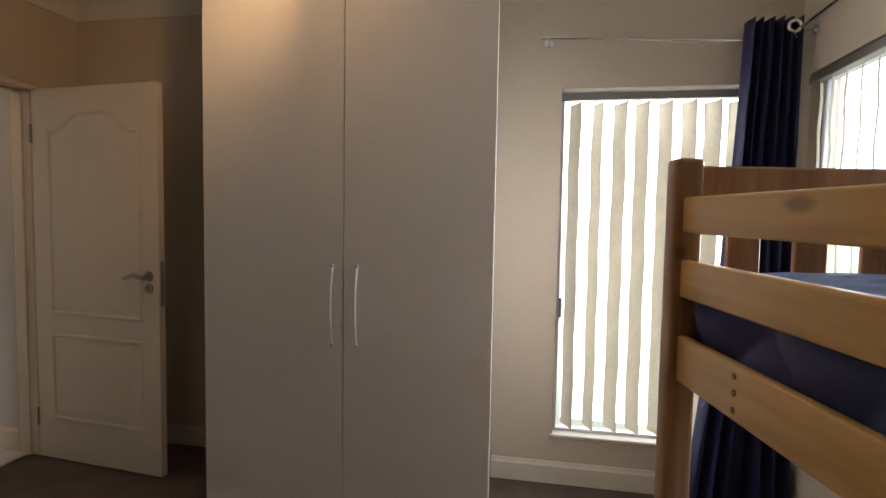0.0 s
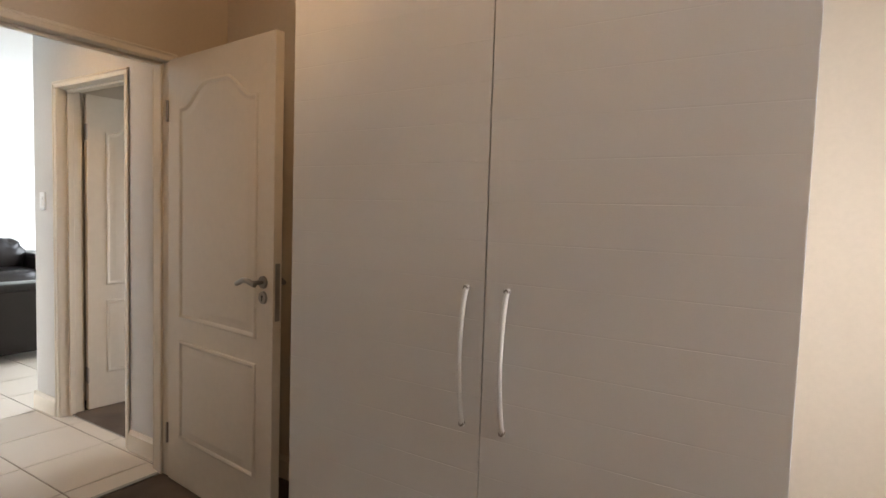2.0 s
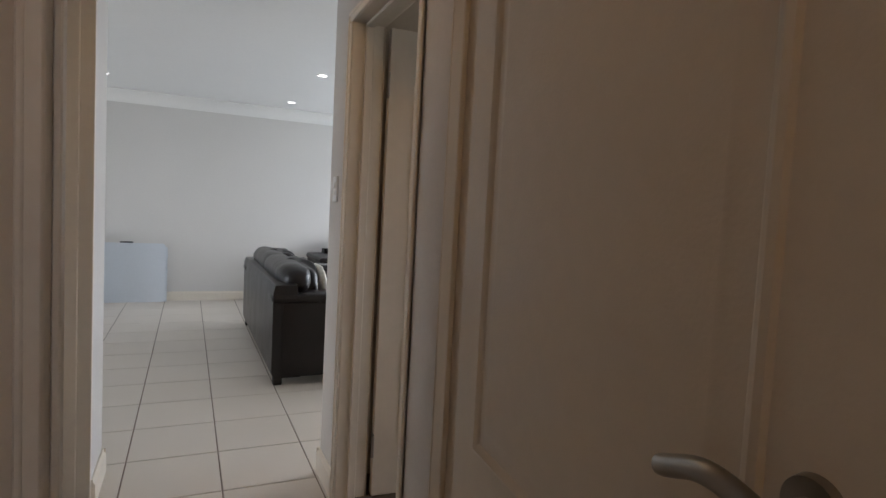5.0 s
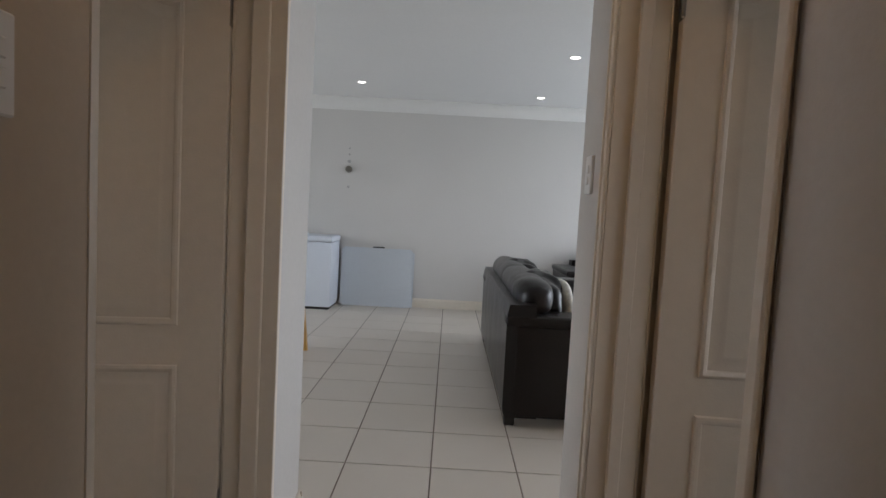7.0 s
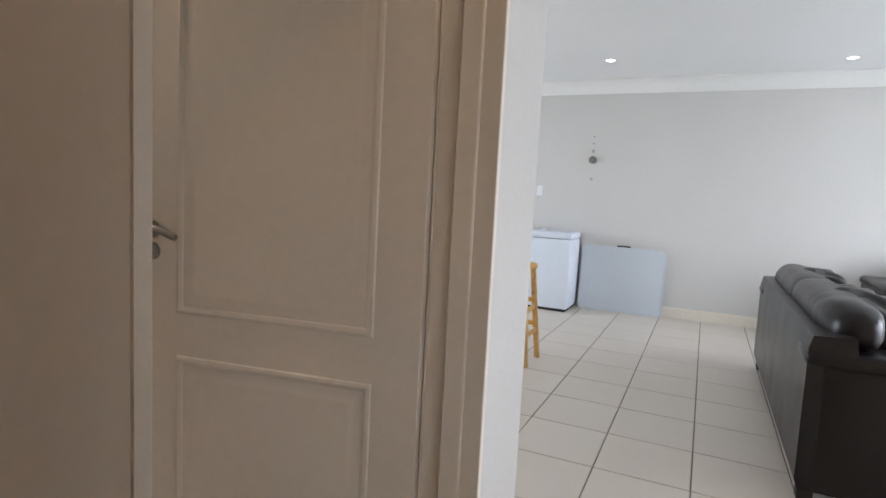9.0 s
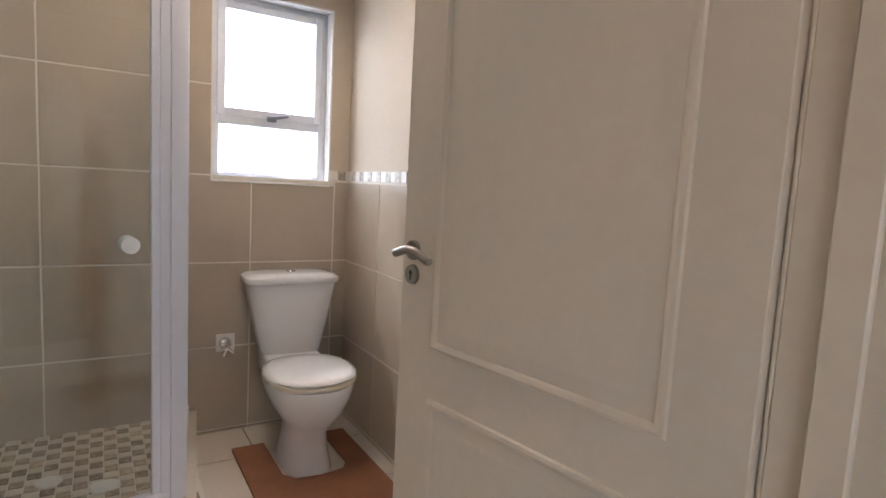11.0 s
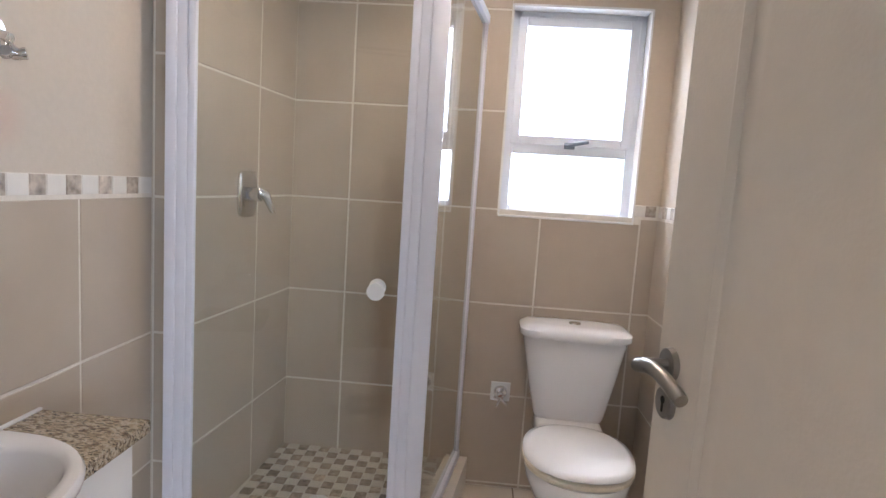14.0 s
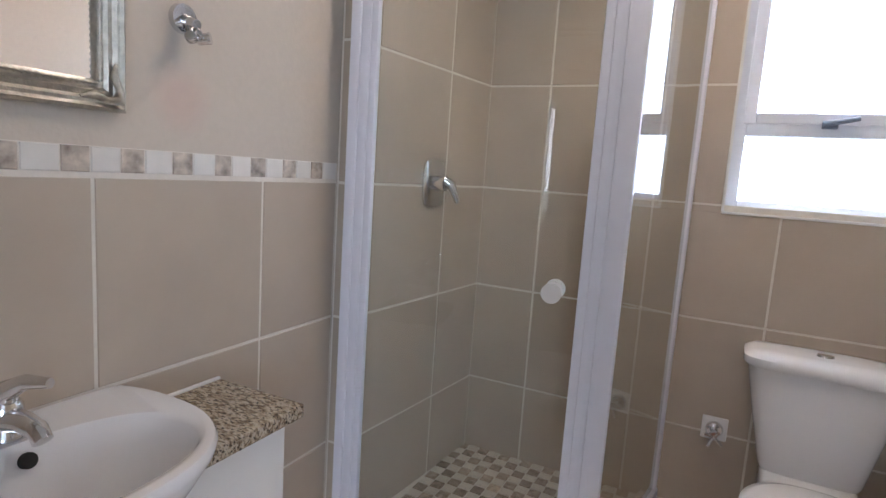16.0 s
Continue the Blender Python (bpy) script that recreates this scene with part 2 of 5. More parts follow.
PLASTIC = material("white_plastic", (0.80, 0.80, 0.79), 0.32, 0, 0.02, 12)
SEAT_CREAM = material("cream_seat_plastic", (0.78, 0.71, 0.58), 0.25, 0, 0.02, 12)
GREY_PLASTIC = material("pale_grey_moulded_plastic", (0.58, 0.62, 0.66), 0.45, 0, 0.03, 60, 0.2, 500)
ENAMEL = material("cool_white_enamel", (0.72, 0.77, 0.84), 0.45, 0, 0.02, 12)
LEATHER = material("dark_brown_leather", (0.011, 0.008, 0.0075), 0.32, 0, 0.3, 80, 0.12, 160, 5, spec=0.30)
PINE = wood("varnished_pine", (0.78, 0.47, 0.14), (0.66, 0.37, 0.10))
# posts, end boards and ladder stiles: darker and redder than the rails
PINE_END = wood("darker_varnished_pine_upright", (0.42, 0.21, 0.08), (0.29, 0.13, 0.045), (22.0, 22.0, 2.0))
NAVY = material("navy_quilted_fabric", (0.07, 0.08, 0.23), 0.7, 0, 0.25, 300, 0.5, 500, 4)
NAVY_SHEET = material("blue_striped_sheet", (0.035, 0.075, 0.19), 0.85, 0, 0.3, 200, 0.4, 400, 4)
CURTAIN = material("navy_curtain_cloth", (0.016, 0.019, 0.075), 0.86, 0, 0.2, 300, 0.3, 600, 3)
SLAT = translucent(material("cream_blind_fabric", (0.57, 0.52, 0.42), 0.8, 0, 0.12, 60, 0.3, 500, 7), 0.08, (0.80, 0.72, 0.55))
BLUE_GREY = material("blue_grey_painted_metal", (0.16, 0.19, 0.25), 0.4, 0, 0.05, 60)
PLUG = material("grey_wall_filler", (0.40, 0.39, 0.37), 0.9, 0, 0.15, 60)
GLASS = glassy("window_glass")
FROSTED = glassy("frosted_window_glass", (0.97, 0.98, 0.98), 0.55)
# emission for an added ring that whitens what the windows show
BACKDROP = glowing("white_glare_backdrop", (0.95, 0.97, 1.0), 3.2)
SHOWER_GLASS = glassy("shower_glass", (0.945, 0.975, 0.95))
MIRROR = material("mirror_silver", (0.9, 0.9, 0.9), 0.02, 1.0, 0.0, 1)
SILVER_FRAME = material("antique_silver_leaf", (0.52, 0.49, 0.42), 0.35, 0.85, 0.25, 70, 0.4, 120, 12)
MAT_CLOTH = material("terracotta_bath_mat", (0.30, 0.135, 0.075), 0.95, 0, 0.2, 220, 0.9, 300, 6)
LAMP_GLOW = glowing("downlight_lens", (1.0, 0.97, 0.92), 9.0)
WARM_GLOW = glowing("warm_bulb_shade", (1.0, 0.62, 0.30), 6.0)
# lawn with the daylight glare put into its colour, paler than grass
PALED_LAWN = material("glare_paled_lawn", (0.56, 0.57, 0.46), 0.9, 0, 0.12, 6, 0.3, 40, 0.4)
PILLOW_CLOTH = material("cream_patterned_cushion", (0.70, 0.68, 0.62), 0.85, 0, 0.35, 22, 0.2, 300, 14)


def granite():
    """Pale and brown flecks, longer than wide, with small dark grains."""
    mat = material("speckled_granite", (0.3, 0.27, 0.22), 0.16)
    n, l = mat.node_tree.nodes, mat.node_tree.links
    co, mp, v1, v2 = n.new("ShaderNodeTexCoord"), n.new("ShaderNodeMapping"), n.new("ShaderNodeTexNoise"), n.new("ShaderNodeTexNoise")
    ramp, dark, mx = n.new("ShaderNodeValToRGB"), n.new("ShaderNodeValToRGB"), n.new("ShaderNodeMix")
    mp.inputs["Rotation"].default_value = (0.3, 0.2, radians(32))
    mp.inputs["Scale"].default_value = (0.5, 1.25, 1.0)
    v1.inputs["Scale"].default_value, v1.inputs["Detail"].default_value, v1.inputs["Roughness"].default_value = 105, 3, 0.6
    v2.inputs["Scale"].default_value, v2.inputs["Detail"].default_value, v2.inputs["Roughness"].default_value = 190, 2, 0.6
    l.new(co.outputs["Object"], mp.inputs["Vector"])
    l.new(mp.outputs["Vector"], v1.inputs["Vector"])
    l.new(mp.outputs["Vector"], v2.inputs["Vector"])
    l.new(v1.outputs["Fac"], ramp.inputs["Fac"])
    for k, (p, c) in enumerate(((0.30, (0.10, 0.07, 0.045)), (0.42, (0.23, 0.175, 0.115)), (0.50, (0.40, 0.33, 0.235)), (0.60, (0.52, 0.46, 0.36)), (0.72, (0.30, 0.23, 0.15)))):
        e = ramp.color_ramp.elements[k] if k < 2 else ramp.color_ramp.elements.new(p)
        e.position, e.color = p, (*c, 1)
    l.new(v2.outputs["Fac"], dark.inputs["Fac"])
    dark.color_ramp.elements[0].position, dark.color_ramp.elements[1].position = 0.38, 0.43
    dark.color_ramp.elements[0].color, dark.color_ramp.elements[1].color = (1, 1, 1, 1), (0, 0, 0, 1)
    mx.data_type = "RGBA"
    mx.inputs["B"].default_value = (0.025, 0.018, 0.014, 1)
    l.new(dark.outputs["Color"], mx.inputs["Factor"])
    l.new(ramp.outputs["Color"], mx.inputs["A"])
    l.new(mx.outputs["Result"], n["Principled BSDF"].inputs["Base Color"])
    return mat


GRANITE = granite()

# ---------- mesh helpers ----------


def mesh_of(name, bm, mat, smooth=None):
    bmesh.ops.recalc_face_normals(bm, faces=bm.faces)
    me = bpy.data.meshes.new(name)
    bm.to_mesh(me)
    bm.free()
    me.materials.append(mat)
    if smooth is not None:
        me.shade_smooth()
        me.set_sharp_from_angle(angle=radians(smooth))
    return me


def part(name, bm, mat, parent, label="", smooth=None):
    ob = new(name, mesh_of(name, bm, mat, smooth))
    ob.parent = parent
    if label:
        ob["label"] = label
    return ob


def empty(name, m, label, category, group="", kind=""):
    ob = new(name)
    ob.empty_display_size = 0.1
    ob.matrix_world = m
    return tagged(ob, label, category, group, kind)


def structure(name, bm, mat, label, category, smooth=None):
    return tagged(new(name, mesh_of(name, bm, mat, smooth)), label, category, "", "structure")


def box(x0, x1, y0, y1, z0, z1, bev=0.0, bm=None, seg=1):
    bm = bm or bmesh.new()
    m = Matrix.LocRotScale(((x0 + x1) / 2, (y0 + y1) / 2, (z0 + z1) / 2), None, (abs(x1 - x0), abs(y1 - y0), abs(z1 - z0)))
    made = bmesh.ops.create_cube(bm, size=1.0, matrix=m)["verts"]
    if bev:
        edges = list({e for v in made for e in v.link_edges})
        bmesh.ops.bevel(bm, geom=edges, offset=bev, segments=seg, affect="EDGES", profile=0.5)
    return bm


def cyl(p, q, r, r2=None, seg=16, bm=None, caps=True):
    bm = bm or bmesh.new()
    p, q = Vector(p), Vector(q)
    d = q - p
    m = Matrix.Translation((p + q) / 2) @ d.to_track_quat("Z", "Y").to_matrix().to_4x4()
    bmesh.ops.create_cone(bm, cap_ends=caps, segments=seg, radius1=r, radius2=r if r2 is None else r2, depth=d.length, matrix=m)
    return bm


def tube(points, radius, seg=10, bm=None, squash=1.0):
    """A round bar along points; radius may be a list."""
    bm = bm or bmesh.new()
    pts = [Vector(p) for p in points]
    rads = radius if isinstance(radius, (list, tuple)) else [radius] * len(pts)
    rings = []
    ways = [(pts[min(i + 1, len(pts) - 1)] - pts[max(i - 1, 0)]).normalized() for i in range(len(pts))]
    axis = min((Vector((0, 0, 1)), Vector((0, 1, 0)), Vector((1, 0, 0))), key=lambda v: max(abs(d.dot(v)) for d in ways))
    for i, p in enumerate(pts):
        d = ways[i]
        side = d.cross(axis)
        side.normalize()
        up = side.cross(d)
        rings.append([bm.verts.new(p + (side * math.cos(a) + up * math.sin(a) * squash) * rads[i]) for a in (2 * math.pi * k / seg for k in range(seg))])
    for a, b in zip(rings, rings[1:]):
        for k in range(seg):
            bm.faces.new((a[k], a[(k + 1) % seg], b[(k + 1) % seg], b[k]))
    bm.faces.new(rings[0])
    bm.faces.new(rings[-1])
    return bm


def loft(rings, bm=None, cap=True, closed=True):
    bm = bm or bmesh.new()
    vs = [[bm.verts.new(p) for p in ring] for ring in rings]
    n = len(vs[0])
    for a, b in zip(vs, vs[1:]):
        for k in range(n if closed else n - 1):
            bm.faces.new((a[k], a[(k + 1) % n], b[(k + 1) % n], b[k]))
    if cap:
        bm.faces.new(vs[0])
        bm.faces.new(vs[-1])
    return bm


def oval(cx, cy, z, rx, ry, power=2.0, n=40):
    out = []
    for k in range(n):
        a = 2 * math.pi * k / n
        c, s = math.cos(a), math.sin(a)
        out.append((cx + rx * math.copysign(abs(c) ** (2 / power), c), cy + ry * math.copysign(abs(s) ** (2 / power), s), z))
    return out


def prism(outline, depth, axis="y", at=0.0, bm=None):
    """A flat outline of (a, b) drawn out along one axis from at to at + depth."""
    def place(a, b, d):
        return (a, d, b) if axis == "y" else (d, a, b) if axis == "x" else (a, b, d)
    return loft([[place(a, b, at) for a, b in outline], [place(a, b, at + depth) for a, b in outline]], bm)


def inset(loop, d):
    """A closed loop of (x, z) moved inwards by d (drawn anticlockwise)."""
    n, out = len(loop), []
    for k in range(n):
        p, c, q = Vector(loop[k - 1]), Vector(loop[k]), Vector(loop[(k + 1) % n])
        e, f = (c - p).normalized(), (q - c).normalized()
        m = Vector((-e.y, e.x)) + Vector((-f.y, f.x))
        m.normalize()
        s = max(0.4, m.dot(Vector((-e.y, e.x))))
        out.append(tuple(c + m * d / s))
    return out


def moulding(loop, profile, face, sign, bm):
    """A moulding round a panel: profile of (inwards, outwards from the face)."""
    rings = [[(x, face + sign * h, z) for x, z in inset(loop, d)] for d, h in profile]
    return loft(rings, bm, cap=False)

# ---------- the rooms ----------
H = 2.55
HB = 2.63
DOOR_H = 2.062


def wall(name, box_list, mat, label):
    bm = bmesh.new()
    for b in box_list:
        box(*b, bm=bm)
    return structure(name, bm, mat, label, "wall")


# bedroom
wall("wall_bedroom_north", [(-2.95, -0.105, 3.045, 3.17, 0, HB), (-0.105, 0.83, 3.045, 3.17, 0, 0.26), (-0.105, 0.83, 3.045, 3.17, 2.045, HB), (0.83, 1.11, 3.045, 3.17, 0, HB)], PAINT, "beige painted plaster wall with a tall window")
wall("wall_bedroom_east", [(0.985, 1.11, 2.93, 3.045, 0, HB), (0.985, 1.11, 1.33, 2.93, 0, 0.9), (0.985, 1.11, 1.33, 2.93, 2.06, HB), (0.985, 1.11, 1.2, 1.33, 0, HB), (1.11, 1.44, 1.2, 1.33, 0, HB), (1.32, 1.44, -1.6, 1.2, 0, HB)], PAINT, "beige painted plaster wall with a wide window")
wall("wall_bedroom_south", [(-3.08, 1.44, -1.72, -1.6, 0, HB)], PAINT, "beige painted plaster wall")
wall("wall_bedroom_west", [(-3.08, -2.95, 2.74, 3.17, 0, HB), (-3.08, -2.95, 1.73, 1.95, 0, HB), (-2.995, -2.95, -1.6, 1.73, 0, HB), (-3.08, -2.95, 1.95, 2.74, DOOR_H, HB)], PAINT, "beige painted plaster wall with a doorway")
structure("floor_bedroom", box(-3.0, 1.33, -1.62, 1.25, -0.1, 0.0, bm=box(-3.0, 1.0, 1.25, 3.06, -0.1, 0.0)), CARPET, "short dark brown carpet", "carpet")
structure("ceiling_bedroom", box(-3.0, 1.33, -1.62, 1.25, HB, HB + 0.1, bm=box(-3.0, 1.0, 1.25, 3.06, HB, HB + 0.1)), CEILING, "white painted ceiling", "ceiling")
# passage
wall("wall_passage_north", [(-4.515, -4.224, 2.78, 2.91, 0, H), (-3.421, -3.08, 2.78, 2.91, 0, H), (-4.224, -3.421, 2.78, 2.91, DOOR_H, H)], PAINT_LIVING, "pale painted wall with a doorway")
wall("wall_corner_south", [(-4.795, -4.475, 1.68, 1.838, 0, H)], PAINT_LIVING, "pale painted wall corner beside the bathroom door")
wall("wall_passage_south", [(-3.518, -3.08, 1.68, 1.838, 0, H), (-4.475, -3.518, 1.68, 1.838, DOOR_H, H)], PAINT, "beige painted wall with a doorway")
structure("ceiling_passage", box(-4.6, -3.0, 1.75, 2.85, H, H + 0.1), CEILING, "white painted ceiling", "ceiling")
# second bedroom behind the passage
wall("wall_room_north", [(-4.6, -3.4, 5.4, 5.5, 0, H), (-1.8, -1.0, 5.4, 5.5, 0, H), (-3.4, -1.8, 5.4, 5.5, 0, 0.9), (-3.4, -1.8, 5.4, 5.5, 2.1, H)], PAINT, "beige painted wall of the second bedroom")
wall("wall_room_west", [(-4.515, -4.40, 2.91, 5.4, 0, H)], PAINT, "beige painted wall of the second bedroom")
wall("wall_room_east", [(-1.1, -1.0, 3.17, 5.4, 0, H)], PAINT, "beige painted wall of the second bedroom")
structure("floor_room", box(-3.085, -1.0, 3.11, 5.45, -0.1, 0.007, bm=box(-4.45, -3.085, 2.845, 5.45, -0.1, 0.007)), CARPET, "short dark brown carpet", "carpet")
structure("ceiling_room", box(-3.0, -1.0, 3.11, 5.45, H, H + 0.1, bm=box(-4.6, -3.0, 2.85, 5.45, H, H + 0.1)), CEILING, "white painted ceiling", "ceiling")
# living room
wall("wall_living_west", [(-9.83, -9.7, -3.4, 6.4, 0, H)], PAINT_LIVING, "pale grey-beige painted wall")
wall("wall_living_north", [(-9.7, -9.1, 6.2, 6.4, 0, H), (-5.7, -4.4, 6.2, 6.4, 0, H), (-9.1, -5.7, 6.2, 6.4, 2.25, H)], PAINT_LIVING, "pale painted wall with a wide glazed opening")
wall("wall_living_south", [(-9.7, -8.9, -3.4, -3.2, 0, H), (-5.9, -4.7, -3.4, -3.2, 0, H), (-8.9, -5.9, -3.4, -3.2, 2.25, H)], PAINT_LIVING, "pale painted wall with a wide glazed opening")
wall("wall_living_east", [(-4.515, -4.40, 5.4, 6.3, 0, H), (-4.795, -4.735, -3.3, 1.73, 0, H)], PAINT_LIVING, "pale painted wall")
structure("ceiling_living", box(-9.75, -4.6, -3.3, 6.3, H, H + 0.1), CEILING, "white painted ceiling", "ceiling")
# bathroom
wall("wall_bath_south", [(-4.80, -4.61, -0.80, -0.658, 0, H), (-4.05, -3.0, -0.80, -0.658, 0, H), (-4.61, -4.05, -0.80, -0.658, 0, 1.21), (-4.61, -4.05, -0.80, -0.658, 2.065, H)], PAINT, "painted wall with white-grouted tiles and a window")
wall("wall_bath_east", [(-3.022, -2.996, -0.80, 1.73, 0, H)], PAINT_BATH, "painted wall, tiled below")
# the shower side stands forward of it, a little out of square
boxed = structure("wall_shower_east", prism([(-3.157, -0.658), (-3.075, 0.150), (-3.022, 0.150), (-3.022, -0.658)], H, "z", 0.0), PAINT, "boxed-out tiled shower wall", "wall")
wall("wall_bath_west", [(-4.735, -4.715, -0.66, 1.73, 0, H)], PAINT, "painted wall, tiled below")
structure("ceiling_bath", box(-4.6, -3.0, -0.75, 1.75, H, H + 0.1), CEILING, "white painted ceiling", "ceiling")
tiled_floor = structure("floor_tiled", box(-9.72, -3.015, -3.22, 6.22, -0.1, -0.004), GROUT, "cream ceramic floor tiles with brown grout", "tiled floor")
structure("ground", box(-400, 400, -400, 400, -0.45, -0.25), PALED_LAWN, "lawn round the house, coloured pale as if overexposed", "ground")


# glowing ring added far outside, low enough to let the sun over
ring = [(70 * math.cos(2 * math.pi * k / 48), 70 * math.sin(2 * math.pi * k / 48)) for k in range(48)]
structure("backdrop", loft([[(x, y, -0.24) for x, y in ring], [(x, y, 45.0) for x, y in ring]], cap=False), BACKDROP, "glowing white ring added outside for the blown-out window views", "sky", 60)


def cove(name, x0, x1, y0, y1, sides="nsew", size=0.085, top=H):
    """A coved cornice inside a room."""
    bm = bmesh.new()
    prof = [(0, 0), (0, -size), (0.012, -size), (0.018, -size * 0.82), (size * 0.35, -size * 0.42), (size * 0.82, -0.02), (size, -0.014), (size, 0)]
    runs = {"s": [(x0, y0, x1, y0, 0, 1)], "n": [(x0, y1, x1, y1, 0, -1)], "w": [(x0, y0, x0, y1, 1, 0)], "e": [(x1, y0, x1, y1, -1, 0)]}
    for s in sides:
        for ax, ay, bx, by, nx, ny in runs[s]:
            rings = []
            for ex, ey in ((ax, ay), (bx, by)):
                rings.append([(ex + nx * (0.001 + a), ey + ny * (0.001 + a), top - 0.001 + b) for a, b in prof])
            loft(rings, bm)
    return structure(name, bm, CORNICE, "white coved plaster cornice", "cornice", 40)


cove("cornice_bedroom", -2.95, 0.985, -1.6, 3.045, "nw", 0.125, HB)
cove("cornice_bedroom_east", -2.95, 0.985, 1.2, 3.045, "e", 0.125, HB)
cove("cornice_bedroom_south", -2.95, 1.32, -1.6, 1.2, "se", 0.125, HB)
cove("cornice_living", -9.7, -4.3, -3.2, 6.2, "nsw", 0.14)


def corner_cove(size=0.14):
    """The cornice of the passage wall, turning the outer corner into the living room."""
    prof = [(0, 0), (0, -size), (0.012, -size), (0.018, -size * 0.82), (size * 0.35, -size * 0.42), (size * 0.82, -0.02), (size, -0.014), (size, 0)]
    prof = [(a + 0.001, b - 0.001 + H) for a, b in prof]
    bm = loft([[(-3.08, 2.78 - a, z) for a, z in prof], [(-4.515 - a, 2.78 - a, z) for a, z in prof], [(-4.515 - a, 6.2, z) for a, z in prof]])
    return structure("cornice_passage", bm, CORNICE, "white coved plaster cornice", "cornice", 40)


corner_cove()
cove("cornice_bath", -4.715, -3.022, -0.658, 1.68, "nw", 0.06)


def baseboard(name, runs):
    """runs: start, end, and the side to which the board stands out."""
    bm = bmesh.new()
    prof = [(0, 0), (0, 0.115), (0.006, 0.115), (0.009, 0.1), (0.015, 0.092), (0.016, 0.0)]
    for ax, ay, bx, by, nx, ny in runs:
        loft([[(ex + nx * (0.001 + a), ey + ny * (0.001 + a), b + 0.001) for a, b in prof] for ex, ey in ((ax, ay), (bx, by))], bm)
    return structure(name, bm, TRIM_WHITE, "white painted wooden baseboard", "baseboard", 30)


baseboard("baseboard_bedroom", [(-2.95, 3.045, -1.575, 3.045, 0, -1), (-0.42, 3.045, 0.985, 3.045, 0, -1), (0.985, 1.2, 0.985, 3.03, -1, 0), (1.32, -1.6, 1.32, 1.2, -1, 0), (-2.95, -1.6, -2.95, 1.88, 1, 0), (-2.95, -1.6, 1.32, -1.6, 0, 1)])
baseboard("baseboard_living", [(-9.7, -3.2, -9.7, 6.2, 1, 0), (-4.515, 2.764, -4.515, 5.4, -1, 0), (-4.795, -3.2, -4.795, 1.854, -1, 0)])
baseboard("baseboard_passage", [(-4.531, 2.78, -4.242, 2.78, 0, -1), (-3.403, 2.78, -3.10, 2.78, 0, -1), (-4.81, 1.838, -4.476, 1.838, 0, 1), (-3.516, 1.838, -3.08, 1.838, 0, 1)])


def door_frame(name, axis, a0, a1, w0, w1, stop, label, faces=(True, True), deep=0.035):
    """A lined doorway: a0..a1 along axis, w0..w1 through the wall, with a stop, and a narrow stepped band round both faces."""
    root = empty(name, pose(0, 0, 0), label, "door frame", "", "structure")

    def b(p0, p1, q0, q1, z0, z1, bev=0.0, bm=None):
        return box(p0, p1, q0, q1, z0, z1, bev, bm) if axis == "x" else box(q0, q1, p0, p1, z0, z1, bev, bm)
    t = 0.022
    for p0, p1 in ((a0, a0 + t), (a1 - t, a1)):
        part("jamb_lining", b(p0, p1, w0 - 0.002, w1 + 0.002, 0, DOOR_H - t, 0.002), TRIM_WHITE, root)
    part("head_lining", b(a0, a1, w0 - 0.002, w1 + 0.002, DOOR_H - t, DOOR_H, 0.002), TRIM_WHITE, root)
    for p0, p1 in ((a0 + t, a0 + t + 0.014), (a1 - t - 0.014, a1 - t)):
        part("door_stop", b(p0, p1, stop, stop + deep, 0, DOOR_H - t - 0.014, 0.003), TRIM_WHITE, root)
    part("door_stop", b(a0 + t, a1 - t, stop, stop + deep, DOOR_H - t - 0.014, DOOR_H - t, 0.003), TRIM_WHITE, root)
    for k, (f, s) in enumerate(((w0 - 0.001, -1), (w1 + 0.001, 1))):
        if not faces[k]:
            continue
        for e, d in ((a0, -1), (a1, 1)):
            p, q, c = e - d * t, e + d * 0.016, e + d * 0.003
            bm = b(min(p, q), max(p, q), min(f, f + s * 0.010), max(f, f + s * 0.010), 0, DOOR_H - t, 0.004)
            b(min(c, q), max(c, q), min(f, f + s * 0.015), max(f, f + s * 0.015), 0, DOOR_H + 0.003, 0.004, bm)
            part("face_band", bm, TRIM_WHITE, root, "", 40)
        bm = b(a0 - 0.016, a1 + 0.016, min(f, f + s * 0.010), max(f, f + s * 0.010), DOOR_H - t, DOOR_H + 0.016, 0.004)
        b(a0 - 0.016, a1 + 0.016, min(f, f + s * 0.015), max(f, f + s * 0.015), DOOR_H + 0.003, DOOR_H + 0.0165, 0.004, bm)
        part("face_band", bm, TRIM_WHITE, root, "", 40)
    return root


door_frame("door_frame_1", "y", 1.95, 2.74, -3.08, -2.95, -3.03, "white painted wooden door frame of the bedroom")
door_frame("door_frame_2", "x", -4.224, -3.421, 2.78, 2.91, 2.83, "white painted wooden door frame of the second bedroom")
door_frame("door_frame_3", "x", -4.475, -3.518, 1.68, 1.838, 1.735, "white painted wooden door frame of the bathroom", (True, False), 0.055)


